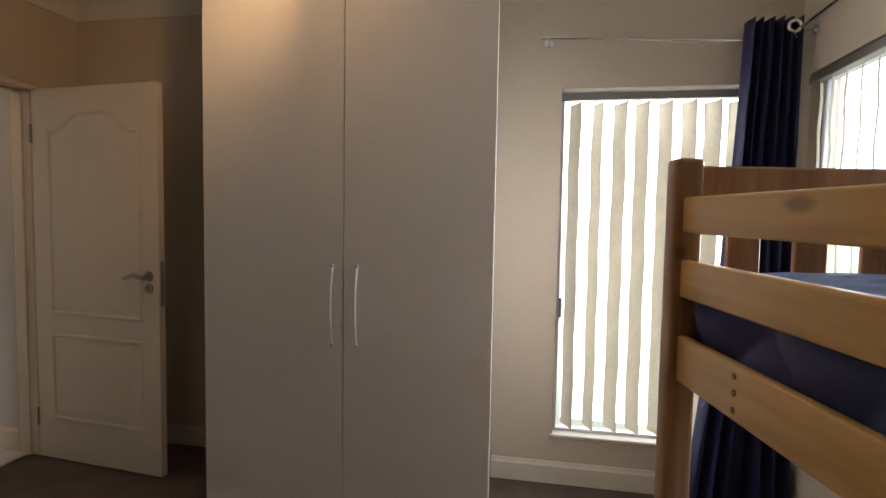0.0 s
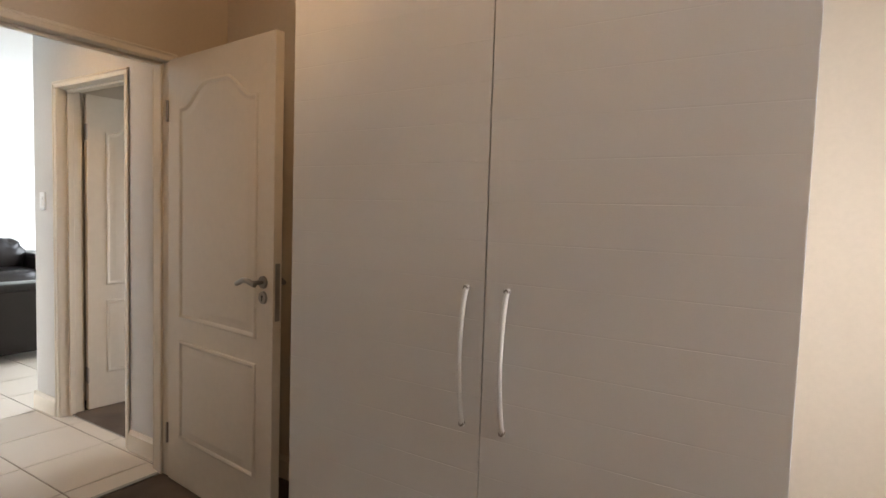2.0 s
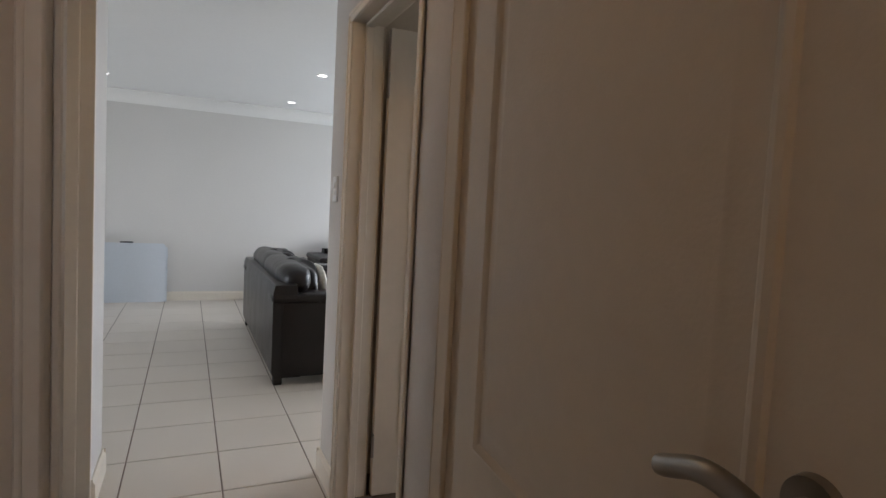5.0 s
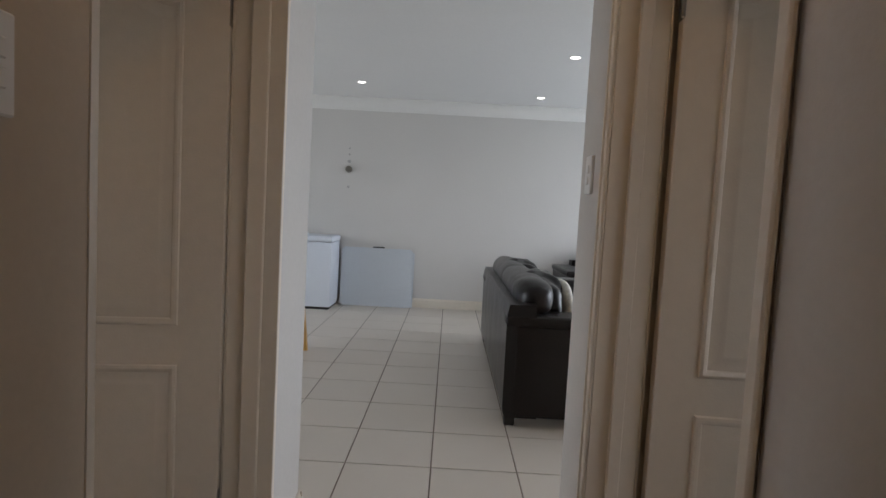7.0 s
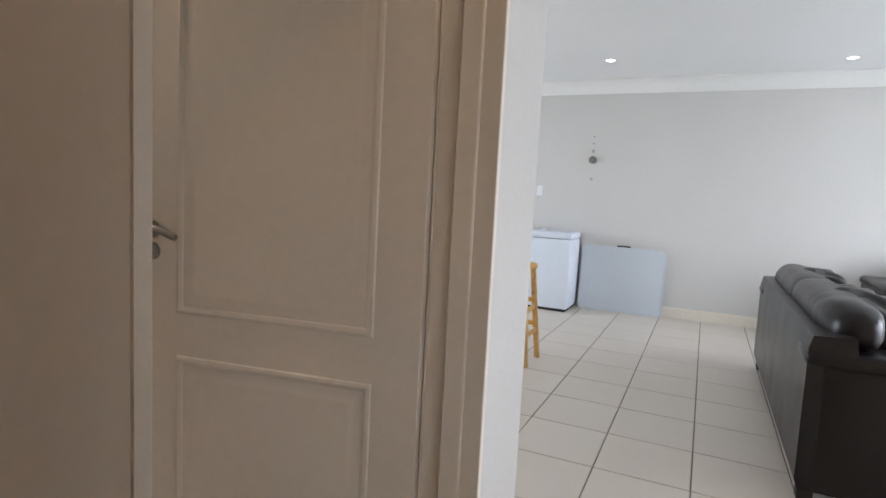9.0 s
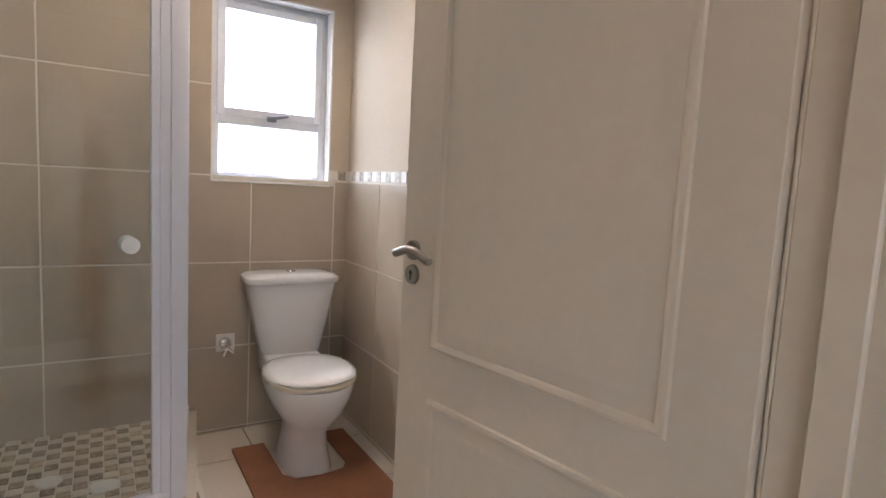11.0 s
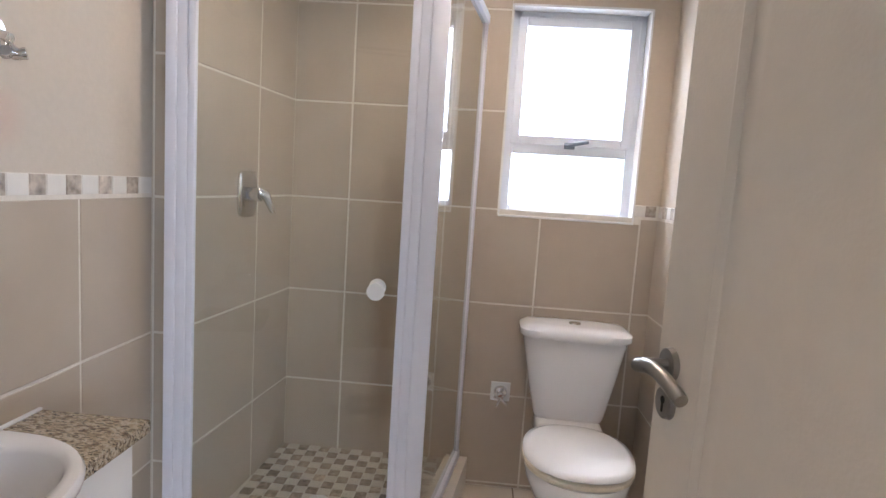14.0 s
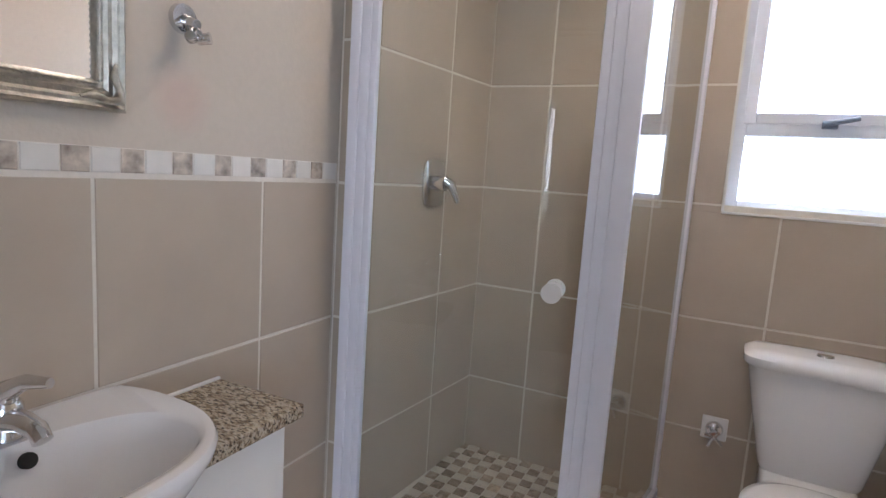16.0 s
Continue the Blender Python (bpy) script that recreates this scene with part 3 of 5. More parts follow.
def handle_set(door, x, z, face, s, toward):
    """A lever on a round rosette with a keyhole plate below, on the face at y = face."""
    h = part("door_handle", cyl((x, face, z), (x, face + s * 0.009, z), 0.026, 0.024, 28), STEEL, door, "brushed steel lever handle", 40)
    part("spindle", cyl((x, face + s * 0.008, z), (x, face + s * 0.05, z), 0.009, seg=14), STEEL, h, "", 40)
    pts = [(x + toward * d, face + s * (0.05 + 0.004 * math.sin(d * 40)), z + 0.010 * math.sin((d - 0.01) * 38) - 0.006 * (d / 0.12)) for d in np.linspace(-0.012, 0.118, 16)]
    part("lever", tube(pts, [0.0108] * 15 + [0.0098], 14), STEEL, h, "", 60)
    k = part("keyhole_plate", cyl((x, face, z - 0.062), (x, face + s * 0.008, z - 0.062), 0.026, 0.024, 28), STEEL, door, "round steel keyhole plate", 40)
    bm = cyl((x, face + s * 0.0075, z - 0.057), (x, face + s * 0.0088, z - 0.057), 0.006, seg=14)
    box(x - 0.0028, x + 0.0028, face + s * 0.0075, face + s * 0.0088, z - 0.076, z - 0.058, bm=bm)
    part("keyhole", bm, DARK, k)


def panel_loop(x0, x1, z0, z1, arch):
    loop = [(x0, z0), (x1, z0)]
    if not arch:
        return loop + [(x1, z1), (x0, z1)]
    n = 22
    w = x1 - x0
    for k in range(n + 1):
        u = 1 - k / n
        e = min(u, 1 - u) * 2
        rise = 0 if e < 0.12 else (0.5 - 0.5 * math.cos(math.pi * min(1.0, (e - 0.12) / 0.62)))
        loop.append((x0 + w * u, z1 - arch + arch * rise))
    return loop


def panel_door(name, m, width, label, arch, key_z, stile=0.108, backset=0.062, rails=(0.72, 0.82)):
    """A moulded two-panel door: hinge at the origin, leaf along x, 40 mm thick about y = 0."""
    root = empty(name, m, label, "door", "", "structure")
    T, top = 0.02, 2.036
    loops = [panel_loop(stile, width - stile, rails[1], 1.91, arch), panel_loop(stile, width - stile, 0.235, rails[0], 0)]
    leaf = box(0, width, -T, T, 0.012, top, 0.002)
    part("leaf", leaf, GLOSS_WHITE, root)
    prof = [(0, -0.001), (0.004, 0.006), (0.011, 0.009), (0.018, 0.006), (0.024, 0.0012), (0.034, 0.0008), (0.056, 0.0055), (0.062, 0.006)]
    for s in (-1, 1):
        for loop in loops:
            bm = bmesh.new()
            moulding(loop, prof, s * T, s, bm)
            field = [bm.verts.new((x, s * (T + 0.006), z)) for x, z in inset(loop, 0.062)]
            bm.faces.new(field)
            part("door_panel", bm, GLOSS_WHITE, root, "", 35)
        handle_set(root, width - backset, key_z + 0.062, s * T, s, -1)
    part("lock_plate", box(width - 0.0005, width + 0.002, -0.011, 0.011, key_z - 0.09, key_z + 0.14, 0.001), STEEL, root, "steel lock faceplate")
    for z in (0.24, 1.80):
        bm = cyl((-0.004, -T - 0.004, z - 0.05), (-0.004, -T - 0.004, z + 0.05), 0.006, seg=12)
        box(-0.002, 0.0, -T, T, z - 0.05, z + 0.05, bm=bm)
        part("hinge", bm, STEEL, root, "steel butt hinge", 40)
    return root


panel_door("door_1", pose(-2.915, 2.715, 0, 0, 0, -5.6), 0.835, "open cream moulded panel door with an arched upper panel", 0.10, 0.997)
panel_door("door_2", pose(-4.20, 2.937, 0, 0, 0, 86), 0.775, "open cream moulded panel door of the second bedroom", 0.10, 1.0)
panel_door("door_3", pose(-4.448, 1.668, 0, 0, 0, -80.6), 0.868, "open cream moulded panel door of the bathroom", 0.10, 1.003, 0.128, 0.044, (0.705, 0.828))

# ---------- bedroom things ----------
wardrobe = empty("wardrobe", pose(-0.962, 2.232, 0), "tall white melamine built-in wardrobe with two doors", "wardrobe")
bm = box(-0.612, -0.594, 0.02, 0.80, 0, HB - 0.004, 0.001)
prism([(0.594, 0.02), (0.612, 0.02), (0.512, 0.80), (0.494, 0.80)], HB - 0.004, "z", 0.0, bm)
box(-0.594, 0.493, 0.02, 0.80, 0.06, 0.08, bm=bm)
box(-0.594, 0.594, 0.04, 0.06, 0, 0.06, bm=bm)
box(-0.594, 0.493, 0.02, 0.80, HB - 0.03, HB - 0.004, bm=bm)
part("carcass", bm, MELAMINE, wardrobe)


def grooved_board(x0, x1, z0, z1, first=0.219, pitch=0.0895, deep=0.0004):
    """A door board, its face at y = 0 scored by fine level grooves."""
    face = [(0.001, z0), (0.0, z0 + 0.001)]
    z = first
    while z < z1 - 0.02:
        face += [(0.0, z + 0.0022), (deep, z + 0.0004), (deep, z - 0.0004), (0.0, z - 0.0012)][::-1]
        z += pitch
    face += [(0.0, z1 - 0.001), (0.001, z1)]
    outline = [(0.018, z0)] + face + [(0.018, z1)]
    return loft([[(x, y, z) for y, z in outline] for x in (x0, x1)])


for x0, x1, hx in ((-0.610, 0.0075, -0.036), (0.0110, 0.610, 0.067)):
    d = part("wardrobe_door", grooved_board(x0, x1, 0.065, HB - 0.012), MELAMINE, wardrobe)
    pts = [(hx, -0.004 - 0.026 * math.sin(math.pi * u) ** 0.75, 0.862 + 0.33 * u) for u in np.linspace(0, 1, 15)]
    h = part("bow_handle", tube(pts, 0.0062, 10), SATIN, d, "slim curved brushed steel handle", 60)
    for z in (0.868, 1.186):
        part("handle_foot", cyl((hx, 0.001, z), (hx, -0.012, z), 0.0062, seg=10), STEEL, h, "", 40)




def window_frame(name, axis, a0, a1, z0, z1, w, label, mullions=(), transoms=(), glass=None, alu=None):
    """A white aluminium window: a0..a1 along axis at depth w, with panes."""
    root = empty(name, pose(0, 0, 0), label, "window", "", "structure")

    def b(p0, p1, q0, q1, zz0, zz1, bev=0.0, bm=None):
        return box(p0, p1, q0, q1, zz0, zz1, bev, bm) if axis == "x" else box(q0, q1, p0, p1, zz0, zz1, bev, bm)
    f = 0.042
    alu = alu or ALU_WHITE
    bm = b(a0, a0 + f, w - 0.02, w + 0.02, z0, z1, 0.003)
    b(a1 - f, a1, w - 0.02, w + 0.02, z0, z1, 0.003, bm)
    b(a0 + f, a1 - f, w - 0.02, w + 0.02, z0, z0 + f, 0.003, bm)
    b(a0 + f, a1 - f, w - 0.02, w + 0.02, z1 - f, z1, 0.003, bm)
    part("window_frame", bm, alu, root)
    xs = [a0 + f, *mullions, a1 - f]
    zs = [z0 + f, *transoms, z1 - f]
    for x in mullions:
        part("mullion", b(x - 0.02, x + 0.02, w - 0.02, w + 0.02, z0 + f, z1 - f, 0.003), alu, root)
    for z in transoms:
        part("transom", b(a0 + f, a1 - f, w - 0.021, w + 0.021, z - 0.026, z + 0.026, 0.003), alu, root)
    for xa, xb in zip(xs, xs[1:]):
        for za, zb in zip(zs, zs[1:]):
            p = part("pane", b(xa - 0.004, xb + 0.004, w - 0.003, w + 0.003, za - 0.004, zb + 0.004), glass or GLASS, root)
            p.visible_shadow = False
    return root


window_frame("window_1", "x", -0.13, 0.855, 0.235, 2.07, 3.125, "tall white aluminium window behind vertical blinds")
window_frame("window_2", "y", 1.33, 2.93, 0.9, 2.06, 1.055, "wide white aluminium window behind vertical blinds", (2.13,))
structure("window_sill_1", box(-0.12, 0.84, 3.035, 3.10, 0.245, 0.262, 0.004), TRIM_WHITE, "white painted window sill", "window sill")


def wavy(width, lean, z0, z1, rows):
    """One fabric slat, hanging, with a slight curl."""
    bm = bmesh.new()
    grid = []
    for r in range(rows + 1):
        z = z1 + (z0 - z1) * r / rows
        line = []
        for c in range(5):
            u = c / 4 - 0.5
            line.append(bm.verts.new((u * width, 0.010 * (0.25 - u * u) * 4 * 0.6 + 0.003 * math.sin(r * 1.7 + lean), z)))
        grid.append(line)
    for a, b in zip(grid, grid[1:]):
        for k in range(4):
            bm.faces.new((a[k], a[k + 1], b[k + 1], b[k]))
    return bm


def vertical_blind(name, m, count, step, z0, z1, turn, label):
    root = empty(name, m, label, "blind")
    part("headrail", box(-0.02, count * step, -0.02, 0.025, z1 + 0.012, z1 + 0.05, 0.003), RAIL_GREY, root, "grey aluminium headrail")
    for k in range(count):
        a = turn + random.uniform(-4, 4)
        s = part("slat", wavy(0.127, k, z0, z1, 14), SLAT, root, "", 80)
        s.matrix_local = pose(0.05 + k * step, 0, 0, random.uniform(-0.1, 0.1), random.uniform(-0.08, 0.08), a)
        w = part("slat_weight", box(-0.0625, 0.0625, -0.002, 0.004, z0 - 0.004, z0 + 0.075, 0.001), SLAT, root, "doubled fabric hem with a weight")
        w.matrix_local = s.matrix_local.copy()
    return root


vertical_blind("vertical_blind", pose(-0.085, 3.07, 0), 8, 0.109, 0.30, 1.975, -67, "cream fabric vertical blind, half open, in the tall window")
vertical_blind("vertical_blind", pose(1.0, 2.92, 0, 0, 0, -90), 13, 0.112, 0.93, 2.0, -27, "cream fabric vertical blind, closed, in the wide window")

handle = empty("window_handle", pose(-0.085, 3.05, 0.93), "small grey window catch on the frame", "window handle")
bm = box(-0.008, 0.008, -0.008, 0.02, -0.05, 0.05, 0.003)
box(-0.006, 0.006, -0.03, -0.006, 0.02, 0.034, 0.002, bm)
part("catch", bm, STEEL, handle)


def curtain_rod(name, p, q, label):
    root = empty(name, Matrix.Translation(p), label, "curtain rod")
    d = Vector(q) - Vector(p)
    part("rod", cyl((0, 0, 0), d, 0.0075, seg=14), CHROME, root, "", 40)
    for u in (0.035, 0.93):
        side = Vector((0, 1, 0)) if abs(d.x) > abs(d.y) else Vector((1, 0, 0))
        gap = 0.095 if abs(d.x) > abs(d.y) else 0.085
        c = d * u
        bm = cyl(c, c + side * gap, 0.006, seg=10)
        cyl(c + side * (gap - 0.008), c + side * gap, 0.022, seg=18, bm=bm)
        tube([c + Vector((0, 0, 0.011)), c + Vector((0, 0, -0.011)) - side * 0.006, c + side * 0.004 + Vector((0, 0, -0.03))], 0.004, 8, bm)
        part("bracket", bm, CHROME, root, "small chrome bracket", 40)
    return root


curtain_rod("curtain_rod", (-0.217, 2.95, 2.272), (0.88, 2.95, 2.212), "thin chrome curtain rod on brackets")
curtain_rod("curtain_rod", (0.90, 2.95, 2.24), (0.90, 1.35, 2.24), "thin chrome curtain rod on brackets")

curtain = empty("curtain", pose(0.83, 2.93, 0), "navy blue eyelet curtain gathered in the corner", "curtain")
rings = []
n = 90
for r in range(26):
    v = r / 25
    z = 2.30 - v * 2.27
    spread = 0.108 + 0.085 * v - 0.03 * math.sin(v * 3.1)
    ring = []
    for k in range(n + 1):
        u = k / n * 2 - 1
        ring.append((u * spread - 0.02 - 0.10 * v * (1 if u < 0 else 0.35), -0.02 + 0.05 * math.sin(u * 17 + 0.5 * v) * (0.8 + 0.35 * v) + 0.012 * math.sin(u * 41 + v * 6) - 0.03 * v, z))
    rings.append(ring)
cloth = part("cloth", loft(rings, cap=False, closed=False), CURTAIN, curtain, "", 80)
mod = cloth.modifiers.new("thickness", "SOLIDIFY")
mod.thickness = 0.002
ring_pts = [(0.045 + 0.024 * math.cos(a), -0.085, 2.246 + 0.024 * math.sin(a)) for a in (2 * math.pi * k / 24 for k in range(25))]
part("eyelet", tube(ring_pts, 0.0075, 8), CHROME, curtain, "chrome eyelet", 60)


def bunk_bed():
    # local x along the bed's length from the head end, y across it
    u = math.degrees(math.atan2(-0.982, 0.19))
    root = empty("bunk_bed", pose(0.112, 1.462, 0, 0, 0, u), "varnished pine bunk bed with guard rails", "bunk bed")
    L, W, P = 1.98, 0.80, 0.062

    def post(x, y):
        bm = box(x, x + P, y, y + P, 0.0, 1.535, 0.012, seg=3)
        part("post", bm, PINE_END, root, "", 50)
    for x in (0, L - P):
        for y in (0, W - P):
            post(x, y)
    for y in (0.016, W - 0.038):
        for z0, z1 in ((1.372, 1.45), (1.232, 1.314), (1.046, 1.148), (0.44, 0.54)):
            part("side_rail", box(P - 0.004, L - P + 0.004, y, y + 0.022, z0, z1, 0.006, seg=2), PINE, root, "", 50)
    for z in (1.066, 1.097, 1.128):
        part("dowel_plug", cyl((0.305, 0.0185, z), (0.305, 0.0145, z), 0.0062, seg=14), PINE_END, root, "dark wooden dowel plug")
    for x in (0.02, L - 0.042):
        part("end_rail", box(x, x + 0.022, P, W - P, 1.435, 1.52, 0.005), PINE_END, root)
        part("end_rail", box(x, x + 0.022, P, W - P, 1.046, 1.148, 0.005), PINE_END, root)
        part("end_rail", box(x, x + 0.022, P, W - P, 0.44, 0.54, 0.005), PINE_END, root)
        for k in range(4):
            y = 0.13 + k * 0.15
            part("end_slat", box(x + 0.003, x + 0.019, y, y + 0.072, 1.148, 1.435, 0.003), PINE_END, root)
    for k in range(12):
        x = 0.1 + k * 0.155
        part("bed_slat", box(x, x + 0.07, 0.04, W - 0.04, 1.046, 1.064), PINE, root)
        part("bed_slat", box(x, x + 0.07, 0.04, W - 0.04, 0.44, 0.458), PINE, root)
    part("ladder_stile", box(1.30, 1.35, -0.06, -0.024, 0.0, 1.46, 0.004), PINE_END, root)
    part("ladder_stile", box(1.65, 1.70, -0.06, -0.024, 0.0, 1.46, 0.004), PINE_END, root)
    for z in (0.25, 0.52, 0.79):
        part("rung", cyl((1.34, -0.042, z), (1.66, -0.042, z), 0.016, seg=12), PINE, root, "", 40)
    return root


bed = bunk_bed()


def mattress(name, z0, z1, mat, top_mat, label, quilt):
    u = math.degrees(math.atan2(-0.982, 0.19))
    root = empty(name, pose(0.112, 1.462, 0, 0, 0, u), label, "mattress")
    bm = bmesh.new()
    nx, nz = 110, 10
    rings = []
    for i in range(nx + 1):
        x = 0.045 + 1.86 * i / nx
        ring = []
        for j in range(nz + 1):
            v = j / nz
            z = z0 + (z1 - z0) * v
            bulge = 0.012 * math.sin(math.pi * v) ** 0.6
            if quilt:
                a, b = math.sin((x * 10 + z * 13)), math.sin((x * 10 - z * 13))
                bulge += (0.045 * (abs(a) ** 0.6 * abs(b) ** 0.6) - 0.010) * math.sin(math.pi * v)
            ring.append((x, 0.074 - bulge, z))
        for j in range(nz + 1):
            ring.append((x, 0.745 + 0.01 * math.sin(math.pi * (1 - j / nz)), z1 + (z0 - z1) * j / nz))
        rings.append(ring)
    loft(rings, bm)
    part("cover", bm, mat, root, "", 60)
    bm = bmesh.new()
    grid = []
    for i in range(61):
        x = 0.08 + 1.82 * i / 60
        grid.append([bm.verts.new((x, 0.07 + 0.67 * j / 24, z1 + 0.004 + 0.008 * noise.noise((x * 5, j * 0.4, 2)) + 0.004 * math.sin(x * 60 + j * 0.3))) for j in range(25)])
    for a, b in zip(grid, grid[1:]):
        for k in range(24):
            bm.faces.new((a[k], a[k + 1], b[k + 1], b[k]))
    sheet = part("sheet", bm, top_mat, root, "rumpled sheet", 80)
    mod = sheet.modifiers.new("thickness", "SOLIDIFY")
    mod.thickness = 0.006
    return root


mattress("mattress", 1.065, 1.286, NAVY, NAVY_SHEET, "navy quilted mattress on the upper bunk", True)
mattress("mattress", 0.459, 0.69, PLASTIC, PLASTIC, "white mattress on the lower bunk", False)

ceiling_lamp = empty("ceiling_lamp", pose(-0.95, 1.72, HB), "white ceiling spotlight bar with two warm heads", "ceiling lamp")
part("bar", box(-0.20, 0.20, -0.025, 0.025, -0.03, 0.0, 0.006, seg=2), TRIM_WHITE, ceiling_lamp, "", 40)
for x in (-0.12, 0.12):
    part("stem", cyl((x, 0, -0.06), (x, 0, -0.028), 0.008, seg=12), CHROME, ceiling_lamp, "", 40)
    h = part("head", loft([oval(x, 0, -0.06, 0.018, 0.018), oval(x, 0, -0.075, 0.034, 0.034), oval(x, 0, -0.125, 0.038, 0.038)]), CHROME, ceiling_lamp, "", 40)
    part("bulb", cyl((x, 0, -0.129), (x, 0, -0.126), 0.033, seg=20), WARM_GLOW, h, "glowing warm bulb face")
lamp("bedroom_bulb", "POINT", pose(-1.07, 1.72, HB - 0.15), 4.2, WARM, 0.04)
spot = lamp("bedroom_spot", "SPOT", look((-1.07, 1.72, HB - 0.16), (-2.6, 2.95, 2.0)), 15, WARM, 0.03)
spot.data.spot_size, spot.data.spot_blend = radians(100), 1.0

# ---------- passage things ----------


def switch_plate(m, label, toggles=2, w=0.07, h=0.115):
    root = empty("light_switch", m, label, "light switch")
    part("plate", box(-w / 2, w / 2, 0.0, 0.009, -h / 2, h / 2, 0.003), PLASTIC, root)
    for k in range(toggles):
        z = (k - (toggles - 1) / 2) * 0.034
        part("rocker", box(-0.012, 0.012, 0.008, 0.013, z - 0.012, z + 0.012, 0.0015), PLASTIC, root)
    return root


switch_plate(pose(-4.395, 2.78, 1.355, 0, 0, 180), "white plastic light switch on the passage wall")
switch_plate(pose(-3.342, 1.838, 1.366), "white plastic light switch on the passage wall", 2, 0.06, 0.12)
switch_plate(pose(-9.70, 0.49, 1.31, 0, 0, -90), "white plastic wall socket plate", 1, 0.07, 0.115)

# ---------- living room things ----------


def cushion(cx, cy, cz, rx, ry, rz, p=3.2, nu=20, nv=14, wrinkle=0.0, seed=0.0):
    """A soft rounded block."""
    bm = bmesh.new()
    rings = []
    for j in range(nv + 1):
        t = -math.pi / 2 + math.pi * (0.02 + 0.96 * j / nv)
        ct, st = math.cos(t), math.sin(t)
        ct, st = abs(ct) ** (2 / p), math.copysign(abs(st) ** (2 / p), st)
        ring = []
        for k in range(nu * 2):
            a = math.pi * k / nu
            c, s = math.cos(a), math.sin(a)
            x, y, z = rx * ct * math.copysign(abs(c) ** (2 / p), c), ry * ct * math.copysign(abs(s) ** (2 / p), s), rz * st
            w = 1 + wrinkle * noise.noise((x * 9 + seed, y * 9, z * 9))
            ring.append((cx + x * w, cy + y * w, cz + z * w))
        rings.append(ring)
    return loft(rings, bm)


def sofa(name, m, length, depth, seats, label, back_in=0.0):
    """The back stands along the x axis at y = 0, the seat looks to +y; one end at x = 0, the other at x = -length."""
    root = empty(name, m, label, "sofa")
    bm = loft([[(x, 0.015, 0.06), (x, 0.0, 0.10), (x, -0.002, 0.66), (x, 0.012, 0.715), (x, 0.16, 0.72), (x, 0.20, 0.40), (x, 0.20, 0.06)] for x in (-0.005 - back_in, -0.05 - back_in, -length / 2, -length + 0.05 + back_in, -length + 0.005 + back_in)])
    part("back_panel", bm, LEATHER, root, "", 50)
    for x in (-0.0, -length + 0.24):
        bm = box(x - 0.24, x, 0.05, depth, 0.06, 0.60, 0.02, seg=2)
        part("arm", bm, LEATHER, root, "", 50)
        part("arm_top", box(x - 0.25, x + 0.006, -0.01, depth + 0.01, 0.585, 0.655, 0.03, seg=3), LEATHER, root, "", 60)
    part("seat_base", box(-length + 0.24, -0.24, 0.18, depth - 0.02, 0.06, 0.27, 0.02, seg=2), LEATHER, root, "", 50)
    w = (length - 0.48) / seats
    for k in range(seats):
        x = -0.24 - w * (k + 0.5)
        part("seat_cushion", cushion(x, depth * 0.6, 0.36, w / 2, depth * 0.38, 0.11, 5, wrinkle=0.03, seed=k), LEATHER, root, "", 80)
        part("back_cushion", cushion(x, 0.26, 0.60, w / 2 + 0.004, 0.14, 0.245, 3.2, nu=34, nv=26, wrinkle=0.13, seed=k + 5), LEATHER, root, "", 80)
    rings, n = [], 80
    inside = length - 0.13 - 2 * back_in
    for i in range(n + 1):
        u = i / n
        x = -0.075 - back_in - inside * u
        end = min(u, 1 - u) * inside
        fat = (1 - (1 - end / 0.26) ** 2) ** 0.5 if end < 0.26 else 1.0
        fat = (0.30 + 0.70 * fat) * (1 - 0.05 * max(0.0, 1 - abs(u * seats - round(u * seats)) * 16) * (0.1 < u < 0.9))
        crease = 0.05 * max(0.0, 1 - end / 0.5)
        ring = []
        for k in range(32):
            a = 2 * math.pi * k / 32
            c, h = math.cos(a), math.sin(a)
            w = 1 + 0.04 * noise.noise((x * 3, c * 1.3, h * 1.3)) + (0.012 + crease) * noise.noise((x * 16 + h * 3, c * 2.5, h * 2.5))
            ring.append((x, 0.180 + 0.118 * fat * w * math.copysign(abs(c) ** 0.8, c), 0.728 + 0.118 * fat * w * math.copysign(abs(h) ** 0.8, h)))
        rings.append(ring)
    part("head_roll", loft(rings), LEATHER, root, "padded leather head roll", 80)
    for x in (-0.07, -length + 0.07):
        for y in (0.05, depth - 0.06):
            part("foot", box(x - 0.03, x + 0.03, y - 0.03, y + 0.03, 0, 0.062, 0.004), DARK, root, "black wooden foot")
    return root


sofa("sofa", pose(-5.86, 2.725, 0), 2.24, 0.92, 2, "dark brown leather sofa seen from behind")
sofa("armchair", pose(-9.62, 3.66, 0, 0, 0, -90), 1.15, 0.9, 1, "dark brown leather armchair against the far wall", 0.2)
pillow = empty("cushion", pose(-6.43, 3.20, 0.45), "cream patterned scatter cushion on the sofa", "cushion")
p = part("cover", cushion(0, 0, 0.185, 0.17, 0.05, 0.19, 2.6, wrinkle=0.05), PILLOW_CLOTH, pillow, "", 80)
p.matrix_local = pose(0, 0, 0, 12, 0, 5)

